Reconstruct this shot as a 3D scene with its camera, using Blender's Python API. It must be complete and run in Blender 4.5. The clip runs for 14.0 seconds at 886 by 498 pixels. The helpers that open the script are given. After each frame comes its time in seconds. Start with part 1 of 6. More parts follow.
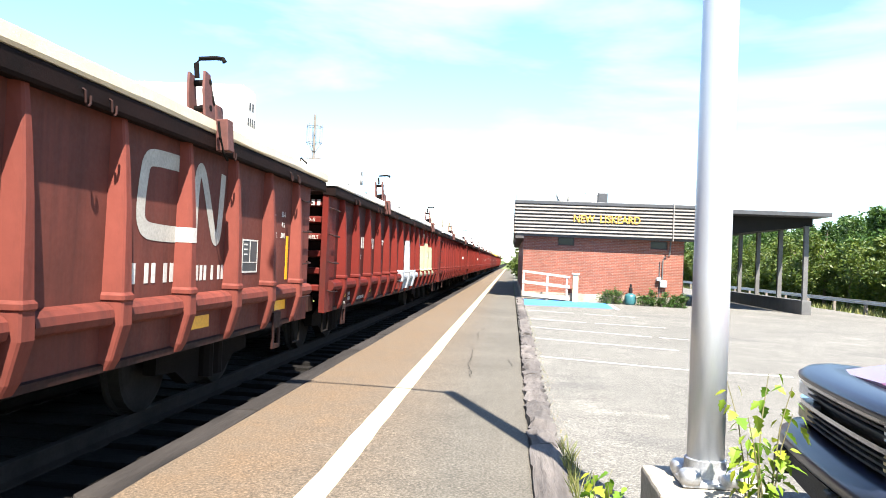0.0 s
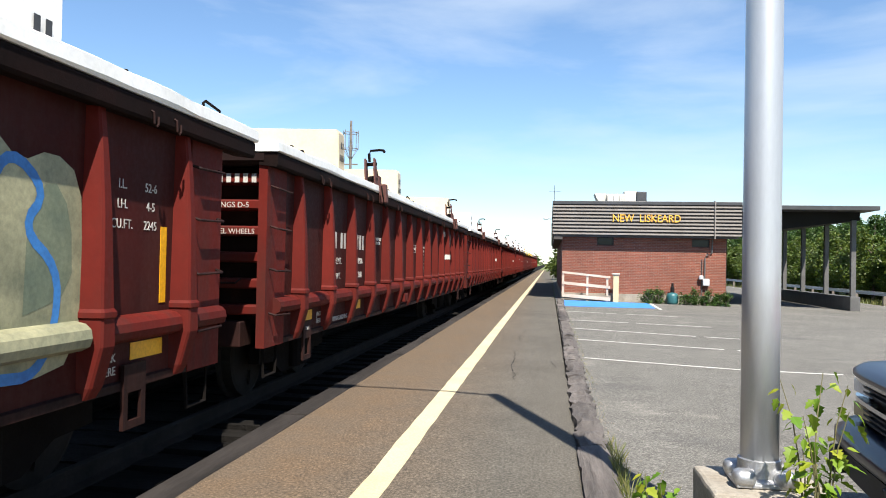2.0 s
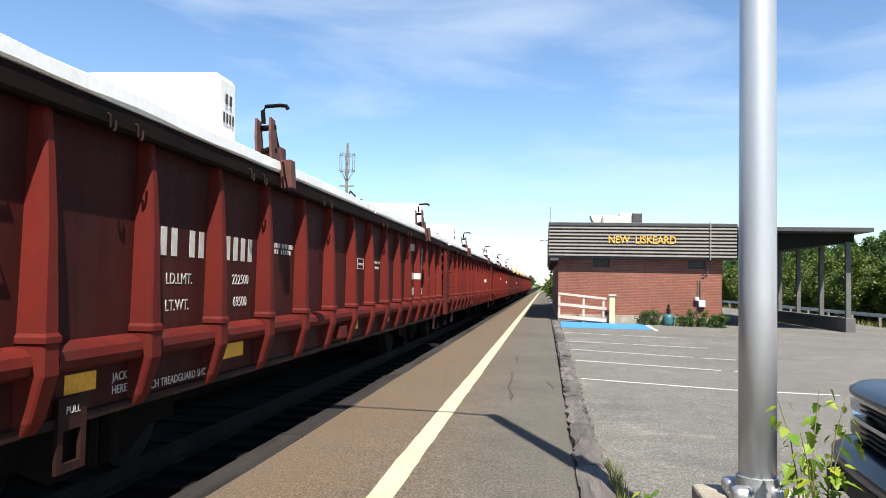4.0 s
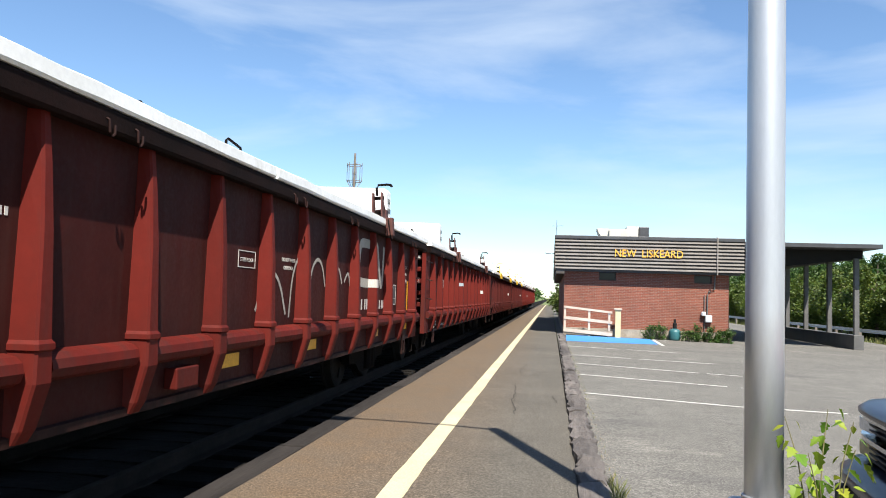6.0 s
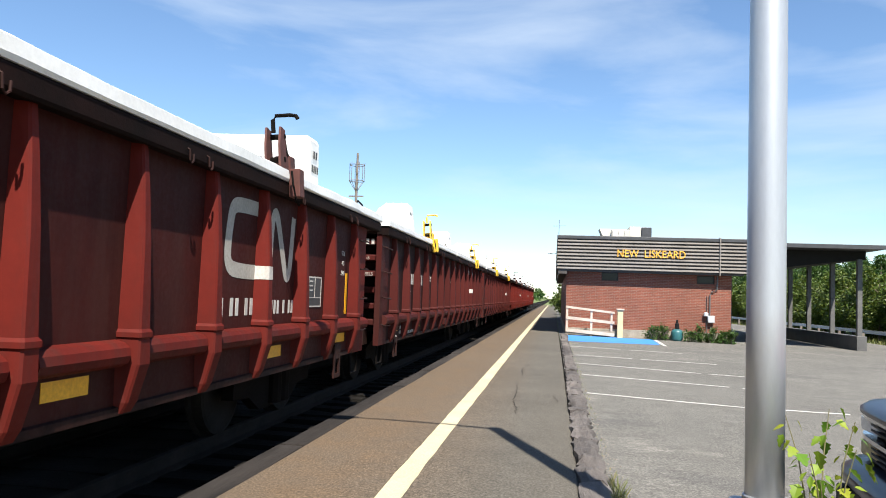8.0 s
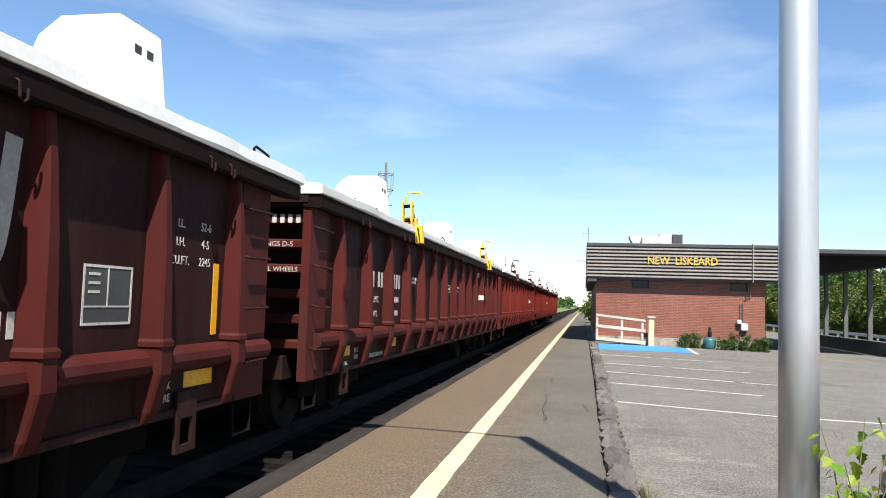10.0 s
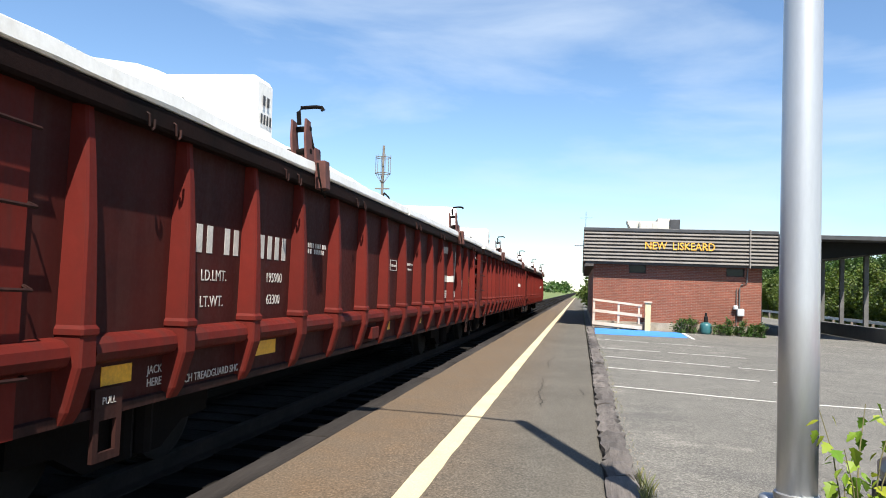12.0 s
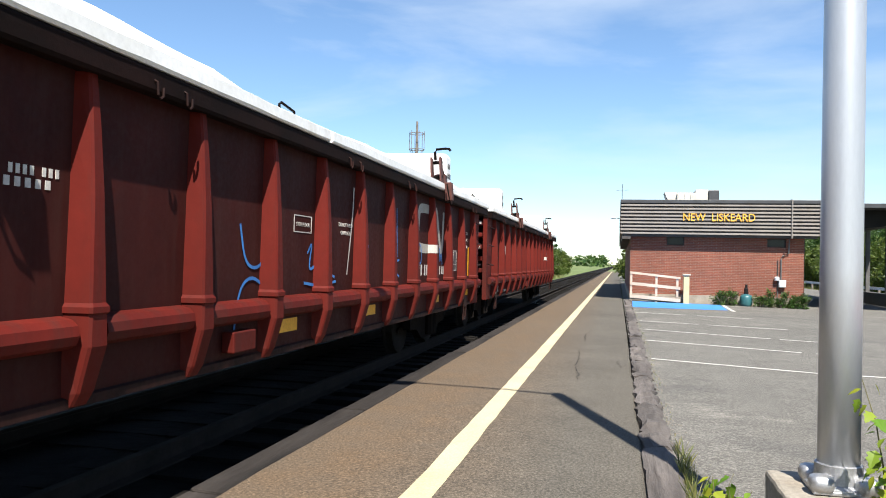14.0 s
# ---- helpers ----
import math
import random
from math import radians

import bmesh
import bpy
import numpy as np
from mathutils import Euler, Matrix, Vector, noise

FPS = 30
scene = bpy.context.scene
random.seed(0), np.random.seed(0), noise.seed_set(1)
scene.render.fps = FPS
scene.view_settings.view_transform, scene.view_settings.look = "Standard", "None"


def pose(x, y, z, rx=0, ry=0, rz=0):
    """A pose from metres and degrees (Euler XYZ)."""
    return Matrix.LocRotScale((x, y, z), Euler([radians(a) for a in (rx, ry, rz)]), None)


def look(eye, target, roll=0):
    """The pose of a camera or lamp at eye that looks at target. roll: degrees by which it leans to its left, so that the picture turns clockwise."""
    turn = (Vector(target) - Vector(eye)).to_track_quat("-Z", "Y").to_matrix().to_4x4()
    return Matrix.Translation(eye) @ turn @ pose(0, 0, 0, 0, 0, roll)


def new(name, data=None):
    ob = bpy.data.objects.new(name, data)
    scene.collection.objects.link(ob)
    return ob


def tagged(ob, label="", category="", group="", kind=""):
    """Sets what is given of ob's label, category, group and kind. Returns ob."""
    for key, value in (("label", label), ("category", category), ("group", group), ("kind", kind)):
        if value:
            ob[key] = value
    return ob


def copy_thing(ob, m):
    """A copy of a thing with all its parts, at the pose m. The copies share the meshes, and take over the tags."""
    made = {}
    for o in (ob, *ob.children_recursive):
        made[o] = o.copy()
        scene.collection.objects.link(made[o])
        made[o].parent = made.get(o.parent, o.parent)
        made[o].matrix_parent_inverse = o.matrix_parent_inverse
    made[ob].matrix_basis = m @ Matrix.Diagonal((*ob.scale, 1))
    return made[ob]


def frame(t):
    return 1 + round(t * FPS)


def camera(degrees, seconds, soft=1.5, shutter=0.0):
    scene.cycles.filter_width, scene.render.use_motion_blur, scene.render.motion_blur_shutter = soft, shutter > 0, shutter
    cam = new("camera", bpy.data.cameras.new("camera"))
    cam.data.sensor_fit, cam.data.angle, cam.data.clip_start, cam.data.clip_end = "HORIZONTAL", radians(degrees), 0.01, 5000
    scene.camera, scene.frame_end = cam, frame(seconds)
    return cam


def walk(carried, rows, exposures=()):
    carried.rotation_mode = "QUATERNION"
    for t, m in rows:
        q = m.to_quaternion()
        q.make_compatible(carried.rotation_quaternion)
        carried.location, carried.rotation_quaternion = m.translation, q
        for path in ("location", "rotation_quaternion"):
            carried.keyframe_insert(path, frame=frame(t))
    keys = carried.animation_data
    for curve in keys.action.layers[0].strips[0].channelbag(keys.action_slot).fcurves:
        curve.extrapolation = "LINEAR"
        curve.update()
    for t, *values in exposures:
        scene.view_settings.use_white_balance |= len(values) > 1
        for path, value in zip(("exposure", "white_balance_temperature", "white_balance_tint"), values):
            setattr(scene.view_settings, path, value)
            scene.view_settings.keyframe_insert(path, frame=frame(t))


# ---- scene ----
cam = camera(60.3, 14.05, soft=1.0)
PATH = [
    (0, (0.181, 0.928, 1.537), (0.001, 2.92, 1.564), 2.3),
    (0.5, (0.152, 0.902, 1.53), (-0.019, 2.895, 1.534), 1.1),
    (1, (0.123, 0.887, 1.537), (-0.075, 2.877, 1.579), 0.2),
    (1.5, (0.118, 0.866, 1.548), (-0.09, 2.854, 1.605), 0.9),
    (2, (0.135, 0.882, 1.541), (-0.142, 2.862, 1.573), 1.1),
    (2.5, (0.143, 0.874, 1.541), (-0.113, 2.857, 1.593), 2.8),
    (3, (0.109, 0.838, 1.549), (-0.168, 2.818, 1.614), 2.0),
    (3.5, (0.107, 0.834, 1.531), (-0.213, 2.808, 1.59), 1.5),
    (4, (0.119, 0.833, 1.524), (-0.148, 2.813, 1.613), 1.1),
    (4.2, (0.123, 0.837, 1.523), (-0.144, 2.817, 1.613), 1.3),
    (6.3, (0.141, 0.92, 1.521), (-0.152, 2.894, 1.642), 2.1),
    (6.5, (0.142, 0.924, 1.52), (-0.176, 2.895, 1.638), 2.6),
    (7, (0.148, 0.928, 1.516), (-0.167, 2.899, 1.634), 2.4),
    (7.5, (0.152, 0.933, 1.518), (-0.135, 2.909, 1.639), 2.1),
    (8, (0.153, 0.929, 1.511), (-0.138, 2.904, 1.63), 2.0),
    (8.2, (0.151, 0.926, 1.508), (-0.163, 2.898, 1.629), 1.3),
    (10.5, (0.172, 0.949, 1.512), (-0.199, 2.909, 1.652), 1.9),
    (11, (0.162, 0.97, 1.518), (-0.187, 2.935, 1.648), 2.2),
    (11.5, (0.158, 0.979, 1.513), (-0.178, 2.947, 1.632), 2.2),
    (12, (0.158, 0.993, 1.503), (-0.2, 2.958, 1.6), 2.1),
    (12.5, (0.154, 0.998, 1.493), (-0.234, 2.959, 1.568), 2.2),
    (13, (0.157, 1.011, 1.491), (-0.259, 2.966, 1.552), 2.1),
    (13.5, (0.165, 1.021, 1.488), (-0.258, 2.975, 1.533), 1.8),
    (14, (0.177, 1.02, 1.482), (-0.271, 2.969, 1.513), 1.3),
]
walk(cam, [(t, look(eye, target, roll)) for t, eye, target, roll in PATH],
     exposures=[(0, 2.25), (0.3, 2.08), (0.6, 1.6), (1.0, 1.33), (1.5, 1.22), (14.0, 1.22)])

# ---- world, sun ----
TO_SUN = Vector((0.21, -0.534, 0.819))
world = bpy.data.worlds.new("sky")
scene.world = world
world.use_nodes = True
wn = world.node_tree.nodes
wl = world.node_tree.links
sky = wn.new("ShaderNodeTexSky")
sky.sky_type = "NISHITA"
sky.sun_disc = False
sky.sun_elevation = radians(55)
sky.sun_rotation = radians(158.5)
sky.air_density = 1.0
sky.dust_density = 0.0
sky.ozone_density = 2.5
geo = wn.new("ShaderNodeTexCoord")
mapn = wn.new("ShaderNodeMapping")
mapn.inputs["Scale"].default_value = (1.0, 1.6, 5.0)
mapn.inputs["Rotation"].default_value = (0.0, 0.12, 0.5)
cloud = wn.new("ShaderNodeTexNoise")
cloud.inputs["Scale"].default_value = 1.5
cloud.inputs["Detail"].default_value = 7
cloud.inputs["Roughness"].default_value = 0.55
cloud.inputs["Distortion"].default_value = 0.4
ramp = wn.new("ShaderNodeValToRGB")
ramp.color_ramp.elements[0].position = 0.46
ramp.color_ramp.elements[0].color = (0, 0, 0, 1)
ramp.color_ramp.elements[1].position = 0.82
ramp.color_ramp.elements[1].color = (0.8, 0.8, 0.8, 1)
mixc = wn.new("ShaderNodeMix")
mixc.data_type = "RGBA"
mixc.inputs["B"].default_value = (5.4, 6.1, 6.9, 1)
wl.new(geo.outputs["Generated"], mapn.inputs["Vector"])
wl.new(mapn.outputs["Vector"], cloud.inputs["Vector"])
wl.new(cloud.outputs["Fac"], ramp.inputs["Fac"])
wl.new(ramp.outputs["Color"], mixc.inputs["Factor"])
tint = wn.new("ShaderNodeMix")
tint.data_type, tint.blend_type = "RGBA", "MULTIPLY"
tint.inputs["Factor"].default_value = 1.0
tint.inputs["B"].default_value = (0.9, 1.0, 1.08, 1)
wl.new(sky.outputs["Color"], tint.inputs["A"])
wl.new(tint.outputs["Result"], mixc.inputs["A"])
wl.new(mixc.outputs["Result"], wn["Background"].inputs["Color"])
wn["Background"].inputs["Strength"].default_value = 0.073

sun = new("sun", bpy.data.lights.new("sun", "SUN"))
sun.data.energy = 5.0
sun.data.angle = radians(0.55)
sun.data.color = (1.0, 0.95, 0.86)
sun.matrix_world = look(TO_SUN * 50, (0, 0, 0))


# ---- materials ----
def nodes_of(name):
    m = bpy.data.materials.new(name)
    m.use_nodes = True
    return m, m.node_tree.nodes, m.node_tree.links, m.node_tree.nodes["Principled BSDF"]


def noise_node(nt, lk, scale, detail=6, rough=0.6, stretch=(1, 1, 1), coord="Object"):
    tc = nt.new("ShaderNodeTexCoord")
    mp = nt.new("ShaderNodeMapping")
    mp.inputs["Scale"].default_value = stretch
    no = nt.new("ShaderNodeTexNoise")
    no.inputs["Scale"].default_value = scale
    no.inputs["Detail"].default_value = detail
    no.inputs["Roughness"].default_value = rough
    lk.new(tc.outputs[coord], mp.inputs["Vector"])
    lk.new(mp.outputs["Vector"], no.inputs["Vector"])
    return no


def ramp_node(nt, lk, src, stops):
    r = nt.new("ShaderNodeValToRGB")
    els = r.color_ramp.elements
    while len(els) < len(stops):
        els.new(0.5)
    for e, (p, c) in zip(els, stops):
        e.position = p
        e.color = (*c, 1) if len(c) == 3 else c
    lk.new(src, r.inputs["Fac"])
    return r


def mix_node(nt, lk, fac, a, b, blend="MIX"):
    m = nt.new("ShaderNodeMix")
    m.data_type = "RGBA"
    m.blend_type = blend
    for key, v in (("Factor", fac), ("A", a), ("B", b)):
        if hasattr(v, "links"):
            lk.new(v, m.inputs[key])
        elif key == "Factor":
            m.inputs[key].default_value = v
        else:
            m.inputs[key].default_value = (*v, 1)
    return m.outputs["Result"]


def surface(name, dark, light, coarse=1.5, fine=30.0, rough=0.7, metal=0.0, bump=0.3, depth=0.01,
            stretch=(1, 1, 1), stain=None, stain_at=(0.55, 0.7), island=0.0, spec=0.5, grain=(0.72, 1.25)):
    """Paint, stone, wood: two scales of variation, an optional stain, and fine relief."""
    m, nt, lk, bs = nodes_of(name)
    n1 = noise_node(nt, lk, coarse, 5, 0.6, stretch)
    n2 = noise_node(nt, lk, fine, 6, 0.7, stretch)
    c1 = ramp_node(nt, lk, n1.outputs["Fac"], [(0.3, dark), (0.7, light)]).outputs["Color"]
    g = ramp_node(nt, lk, n2.outputs["Fac"], [(0.25, (grain[0],) * 3), (0.75, (grain[1],) * 3)]).outputs["Color"]
    col = mix_node(nt, lk, 1.0, c1, g, "MULTIPLY")
    if stain:
        n3 = noise_node(nt, lk, coarse * 0.6, 8, 0.65, (stretch[0] * 1.3, stretch[1] * 1.3, stretch[2]))
        f = ramp_node(nt, lk, n3.outputs["Fac"], [(stain_at[0], (0, 0, 0)), (stain_at[1], (0.85, 0.85, 0.85))]).outputs["Color"]
        col = mix_node(nt, lk, f, col, stain)
    if island:
        oi = nt.new("ShaderNodeObjectInfo")
        v = ramp_node(nt, lk, oi.outputs["Random"], [(0, (1 - island,) * 3), (1, (1 + island,) * 3)]).outputs["Color"]
        col = mix_node(nt, lk, 1.0, col, v, "MULTIPLY")
    lk.new(col, bs.inputs["Base Color"])
    bs.inputs["Roughness"].default_value = rough
    bs.inputs["Metallic"].default_value = metal
    bs.inputs["Specular IOR Level"].default_value = spec
    if bump:
        b = nt.new("ShaderNodeBump")
        b.inputs["Strength"].default_value = bump
        b.inputs["Distance"].default_value = depth
        lk.new(n2.outputs["Fac"], b.inputs["Height"])
        lk.new(b.outputs["Normal"], bs.inputs["Normal"])
    return m


def car_paint(name, dark, light):
    """Faded oxide paint with rust blooms and long vertical dirt streaks."""
    m, nt, lk, bs = nodes_of(name)
    n1 = noise_node(nt, lk, 1.3, 8, 0.68)
    n2 = noise_node(nt, lk, 2.2, 7, 0.7, (1, 2.6, 0.22))
    n3 = noise_node(nt, lk, 24, 6, 0.7)
    c = ramp_node(nt, lk, n1.outputs["Fac"], [(0.3, dark), (0.72, light)]).outputs["Color"]
    st = ramp_node(nt, lk, n2.outputs["Fac"], [(0.46, (0, 0, 0)), (0.7, (0.7, 0.7, 0.7))]).outputs["Color"]
    c = mix_node(nt, lk, st, c, (0.04, 0.014, 0.011))
    ru = ramp_node(nt, lk, n3.outputs["Fac"], [(0.64, (0, 0, 0)), (0.8, (0.5, 0.5, 0.5))]).outputs["Color"]
    c = mix_node(nt, lk, ru, c, (0.11, 0.04, 0.02))
    oi = nt.new("ShaderNodeObjectInfo")
    v = ramp_node(nt, lk, oi.outputs["Random"], [(0, (0.85,) * 3), (1, (1.15,) * 3)]).outputs["Color"]
    c = mix_node(nt, lk, 1.0, c, v, "MULTIPLY")
    lk.new(c, bs.inputs["Base Color"])
    rr = ramp_node(nt, lk, n3.outputs["Fac"], [(0.3, (0.6,) * 3), (0.8, (0.85,) * 3)]).outputs["Color"]
    lk.new(rr, bs.inputs["Roughness"])
    b = nt.new("ShaderNodeBump")
    bs.inputs["Specular IOR Level"].default_value = 0.14
    b.inputs["Strength"].default_value = 0.3
    b.inputs["Distance"].default_value = 0.02
    n4 = noise_node(nt, lk, 1.6, 3, 0.5)
    lk.new(n4.outputs["Fac"], b.inputs["Height"])
    lk.new(b.outputs["Normal"], bs.inputs["Normal"])
    return m


def asphalt(name, dark, light, brown=None, brown_x=(0, 0), stains=False):
    m, nt, lk, bs = nodes_of(name)
    n1 = noise_node(nt, lk, 0.35, 6, 0.6)
    n2 = noise_node(nt, lk, 48, 4, 0.85)
    n4 = noise_node(nt, lk, 2.1, 7, 0.7)
    c = ramp_node(nt, lk, n1.outputs["Fac"], [(0.3, dark), (0.7, light)]).outputs["Color"]
    blot = ramp_node(nt, lk, n4.outputs["Fac"], [(0.3, (0.84,) * 3), (0.7, (1.12,) * 3)]).outputs["Color"]
    c = mix_node(nt, lk, 1.0, c, blot, "MULTIPLY")
    if brown:
        tc = nt.new("ShaderNodeTexCoord")
        sp = nt.new("ShaderNodeSeparateXYZ")
        lk.new(tc.outputs["Object"], sp.inputs[0])
        mr = nt.new("ShaderNodeMapRange")
        mr.inputs["From Min"].default_value, mr.inputs["From Max"].default_value = brown_x
        mr.inputs["To Min"].default_value, mr.inputs["To Max"].default_value = 1.0, 0.0
        lk.new(sp.outputs["X"], mr.inputs["Value"])
        mu = nt.new("ShaderNodeMath")
        mu.operation = "MULTIPLY"
        lk.new(mr.outputs["Result"], mu.inputs[0])
        sc = ramp_node(nt, lk, n4.outputs["Fac"], [(0.25, (0.4,) * 3), (0.7, (0.95,) * 3)])
        lk.new(sc.outputs["Color"], mu.inputs[1])
        c = mix_node(nt, lk, mu.outputs[0], c, brown)
    if stains:
        n5 = noise_node(nt, lk, 0.42, 5, 0.55, (1.0, 1.7, 1.0))
        sf = ramp_node(nt, lk, n5.outputs["Fac"], [(0.57, (0, 0, 0)), (0.66, (0.42,) * 3)]).outputs["Color"]
        c = mix_node(nt, lk, sf, c, (0.06, 0.058, 0.056))
        n6 = noise_node(nt, lk, 0.6, 6, 0.6)
        pf = ramp_node(nt, lk, n6.outputs["Fac"], [(0.6, (0, 0, 0)), (0.7, (0.5,) * 3)]).outputs["Color"]
        c = mix_node(nt, lk, pf, c, (0.26, 0.24, 0.21))
    gr = ramp_node(nt, lk, n2.outputs["Fac"], [(0.37, (0.36,) * 3), (0.5, (0.92,) * 3), (0.64, (2.1,) * 3)]).outputs["Color"]
    c = mix_node(nt, lk, 0.85, c, gr, "MULTIPLY")
    lk.new(c, bs.inputs["Base Color"])
    bs.inputs["Roughness"].default_value = 0.9
    bs.inputs["Specular IOR Level"].default_value = 0.25
    b = nt.new("ShaderNodeBump")
    b.inputs["Strength"].default_value = 0.5
    b.inputs["Distance"].default_value = 0.008
    lk.new(n2.outputs["Fac"], b.inputs["Height"])
    lk.new(b.outputs["Normal"], bs.inputs["Normal"])
    return m


def brick_mat(name):
    m, nt, lk, bs = nodes_of(name)
    tc = nt.new("ShaderNodeTexCoord")
    sp = nt.new("ShaderNodeSeparateXYZ")
    ad = nt.new("ShaderNodeMath")
    cb = nt.new("ShaderNodeCombineXYZ")
    lk.new(tc.outputs["Object"], sp.inputs[0])
    lk.new(sp.outputs["X"], ad.inputs[0])
    lk.new(sp.outputs["Y"], ad.inputs[1])
    lk.new(ad.outputs[0], cb.inputs["X"])
    lk.new(sp.outputs["Z"], cb.inputs["Y"])
    br = nt.new("ShaderNodeTexBrick")
    br.inputs["Scale"].default_value = 1.0
    br.inputs["Brick Width"].default_value = 0.205
    br.inputs["Row Height"].default_value = 0.068
    br.inputs["Mortar Size"].default_value = 0.006
    br.inputs["Color1"].default_value = (0.21, 0.06, 0.034, 1)
    br.inputs["Color2"].default_value = (0.15, 0.043, 0.025, 1)
    br.inputs["Mortar"].default_value = (0.24, 0.165, 0.125, 1)
    lk.new(cb.outputs[0], br.inputs["Vector"])
    n = noise_node(nt, lk, 0.8, 6, 0.6)
    v = ramp_node(nt, lk, n.outputs["Fac"], [(0.3, (0.85,) * 3), (0.7, (1.15,) * 3)]).outputs["Color"]
    lk.new(mix_node(nt, lk, 1.0, br.outputs["Color"], v, "MULTIPLY"), bs.inputs["Base Color"])
    bs.inputs["Roughness"].default_value = 0.85
    b = nt.new("ShaderNodeBump")
    b.invert = True
    b.inputs["Distance"].default_value = 0.01
    lk.new(br.outputs["Fac"], b.inputs["Height"])
    lk.new(b.outputs["Normal"], bs.inputs["Normal"])
    return m


def leaf_mat(name, a, b, c):
    m, nt, lk, bs = nodes_of(name)
    g = nt.new("ShaderNodeNewGeometry")
    oi = nt.new("ShaderNodeObjectInfo")
    ad = nt.new("ShaderNodeMath")
    ad.operation = "ADD"
    fr = nt.new("ShaderNodeMath")
    fr.operation = "FRACT"
    lk.new(g.outputs["Random Per Island"], ad.inputs[0])
    lk.new(oi.outputs["Random"], ad.inputs[1])
    lk.new(ad.outputs[0], fr.inputs[0])
    col = ramp_node(nt, lk, fr.outputs[0], [(0.0, a), (0.55, b), (1.0, c)]).outputs["Color"]
    n = noise_node(nt, lk, 0.5, 3, 0.5)
    v = ramp_node(nt, lk, n.outputs["Fac"], [(0.3, (0.75,) * 3), (0.7, (1.25,) * 3)]).outputs["Color"]
    col = mix_node(nt, lk, 1.0, col, v, "MULTIPLY")
    lk.new(col, bs.inputs["Base Color"])
    bs.inputs["Roughness"].default_value = 0.55
    tr = nt.new("ShaderNodeBsdfTranslucent")
    lk.new(col, tr.inputs["Color"])
    ms = nt.new("ShaderNodeMixShader")
    ms.inputs[0].default_value = 0.35
    lk.new(bs.outputs[0], ms.inputs[1])
    lk.new(tr.outputs[0], ms.inputs[2])
    lk.new(ms.outputs[0], nt["Material Output"].inputs["Surface"])
    return m


def ground_mat(name):
    m, nt, lk, bs = nodes_of(name)
    n1 = noise_node(nt, lk, 0.12, 6, 0.6)
    n2 = noise_node(nt, lk, 9, 6, 0.75)
    c = ramp_node(nt, lk, n1.outputs["Fac"], [(0.35, (0.07, 0.11, 0.025)), (0.6, (0.13, 0.16, 0.05)), (0.75, (0.22, 0.2, 0.14))]).outputs["Color"]
    g = ramp_node(nt, lk, n2.outputs["Fac"], [(0.3, (0.55,) * 3), (0.7, (1.4,) * 3)]).outputs["Color"]
    lk.new(mix_node(nt, lk, 1.0, c, g, "MULTIPLY"), bs.inputs["Base Color"])
    bs.inputs["Roughness"].default_value = 0.95
    b = nt.new("ShaderNodeBump")
    b.inputs["Distance"].default_value = 0.05
    lk.new(n2.outputs["Fac"], b.inputs["Height"])
    lk.new(b.outputs["Normal"], bs.inputs["Normal"])
    return m


# Posts and sheets share one paint; the sheet copies have shade mixed in.
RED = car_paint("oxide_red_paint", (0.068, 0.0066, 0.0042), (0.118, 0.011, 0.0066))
SHEET = car_paint("shaded_sheet_paint", (0.019, 0.003, 0.0023), (0.046, 0.0058, 0.0039))
RED_DARK = car_paint("shaded_grimy_red_paint", (0.009, 0.0042, 0.0036), (0.02, 0.0068, 0.0054))
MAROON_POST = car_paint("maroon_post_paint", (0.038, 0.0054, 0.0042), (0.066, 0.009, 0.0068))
MAROON_SHEET = car_paint("shaded_maroon_sheet_paint", (0.011, 0.003, 0.0026), (0.026, 0.0052, 0.0042))
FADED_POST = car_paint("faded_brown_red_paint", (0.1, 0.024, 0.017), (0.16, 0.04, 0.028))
FADED_SHEET = car_paint("shaded_faded_sheet_paint", (0.06, 0.018, 0.013), (0.105, 0.03, 0.022))
CHORD_PAINT = surface("near_black_red_paint", (0.0055, 0.0034, 0.003), (0.013, 0.0055, 0.0046), 2, 30, 0.85, spec=0.08)
LATCH = surface("rusty_latch_steel", (0.05, 0.014, 0.01), (0.1, 0.03, 0.022), 6, 40, 0.75, stain=(0.02, 0.014, 0.012))
# Near-black steels: underframe, bogies and wheels carry the under-car shade in their colour.
DARK_STEEL = surface("shaded_dark_steel", (0.004, 0.0032, 0.003), (0.009, 0.007, 0.006), 2, 40, 0.9, spec=0.08)
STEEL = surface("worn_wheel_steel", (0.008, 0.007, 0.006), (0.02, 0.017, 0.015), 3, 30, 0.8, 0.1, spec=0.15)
WHITE = surface("white_fibreglass", (0.68, 0.67, 0.64), (0.8, 0.79, 0.77), 1.6, 25, 0.45, 0, 0.08, 0.003, stain=(0.4, 0.35, 0.27), stain_at=(0.58, 0.8), grain=(0.88, 1.06))
GREYLID = surface("greyed_fibreglass", (0.46, 0.45, 0.42), (0.6, 0.59, 0.56), 0.8, 25, 0.5, 0, 0.1, 0.003, stain=(0.36, 0.3, 0.22), stain_at=(0.5, 0.8), grain=(0.9, 1.08))
TAN = surface("tan_fibreglass", (0.44, 0.36, 0.24), (0.56, 0.47, 0.34), 1.0, 25, 0.5, grain=(0.9, 1.08))
DECAL = surface("white_stencil_paint", (0.34, 0.31, 0.28), (0.5, 0.47, 0.43), 3, 40, 0.6, bump=0)
FADED = surface("faded_logo_paint", (0.24, 0.215, 0.18), (0.36, 0.33, 0.29), 2, 40, 0.6, bump=0)
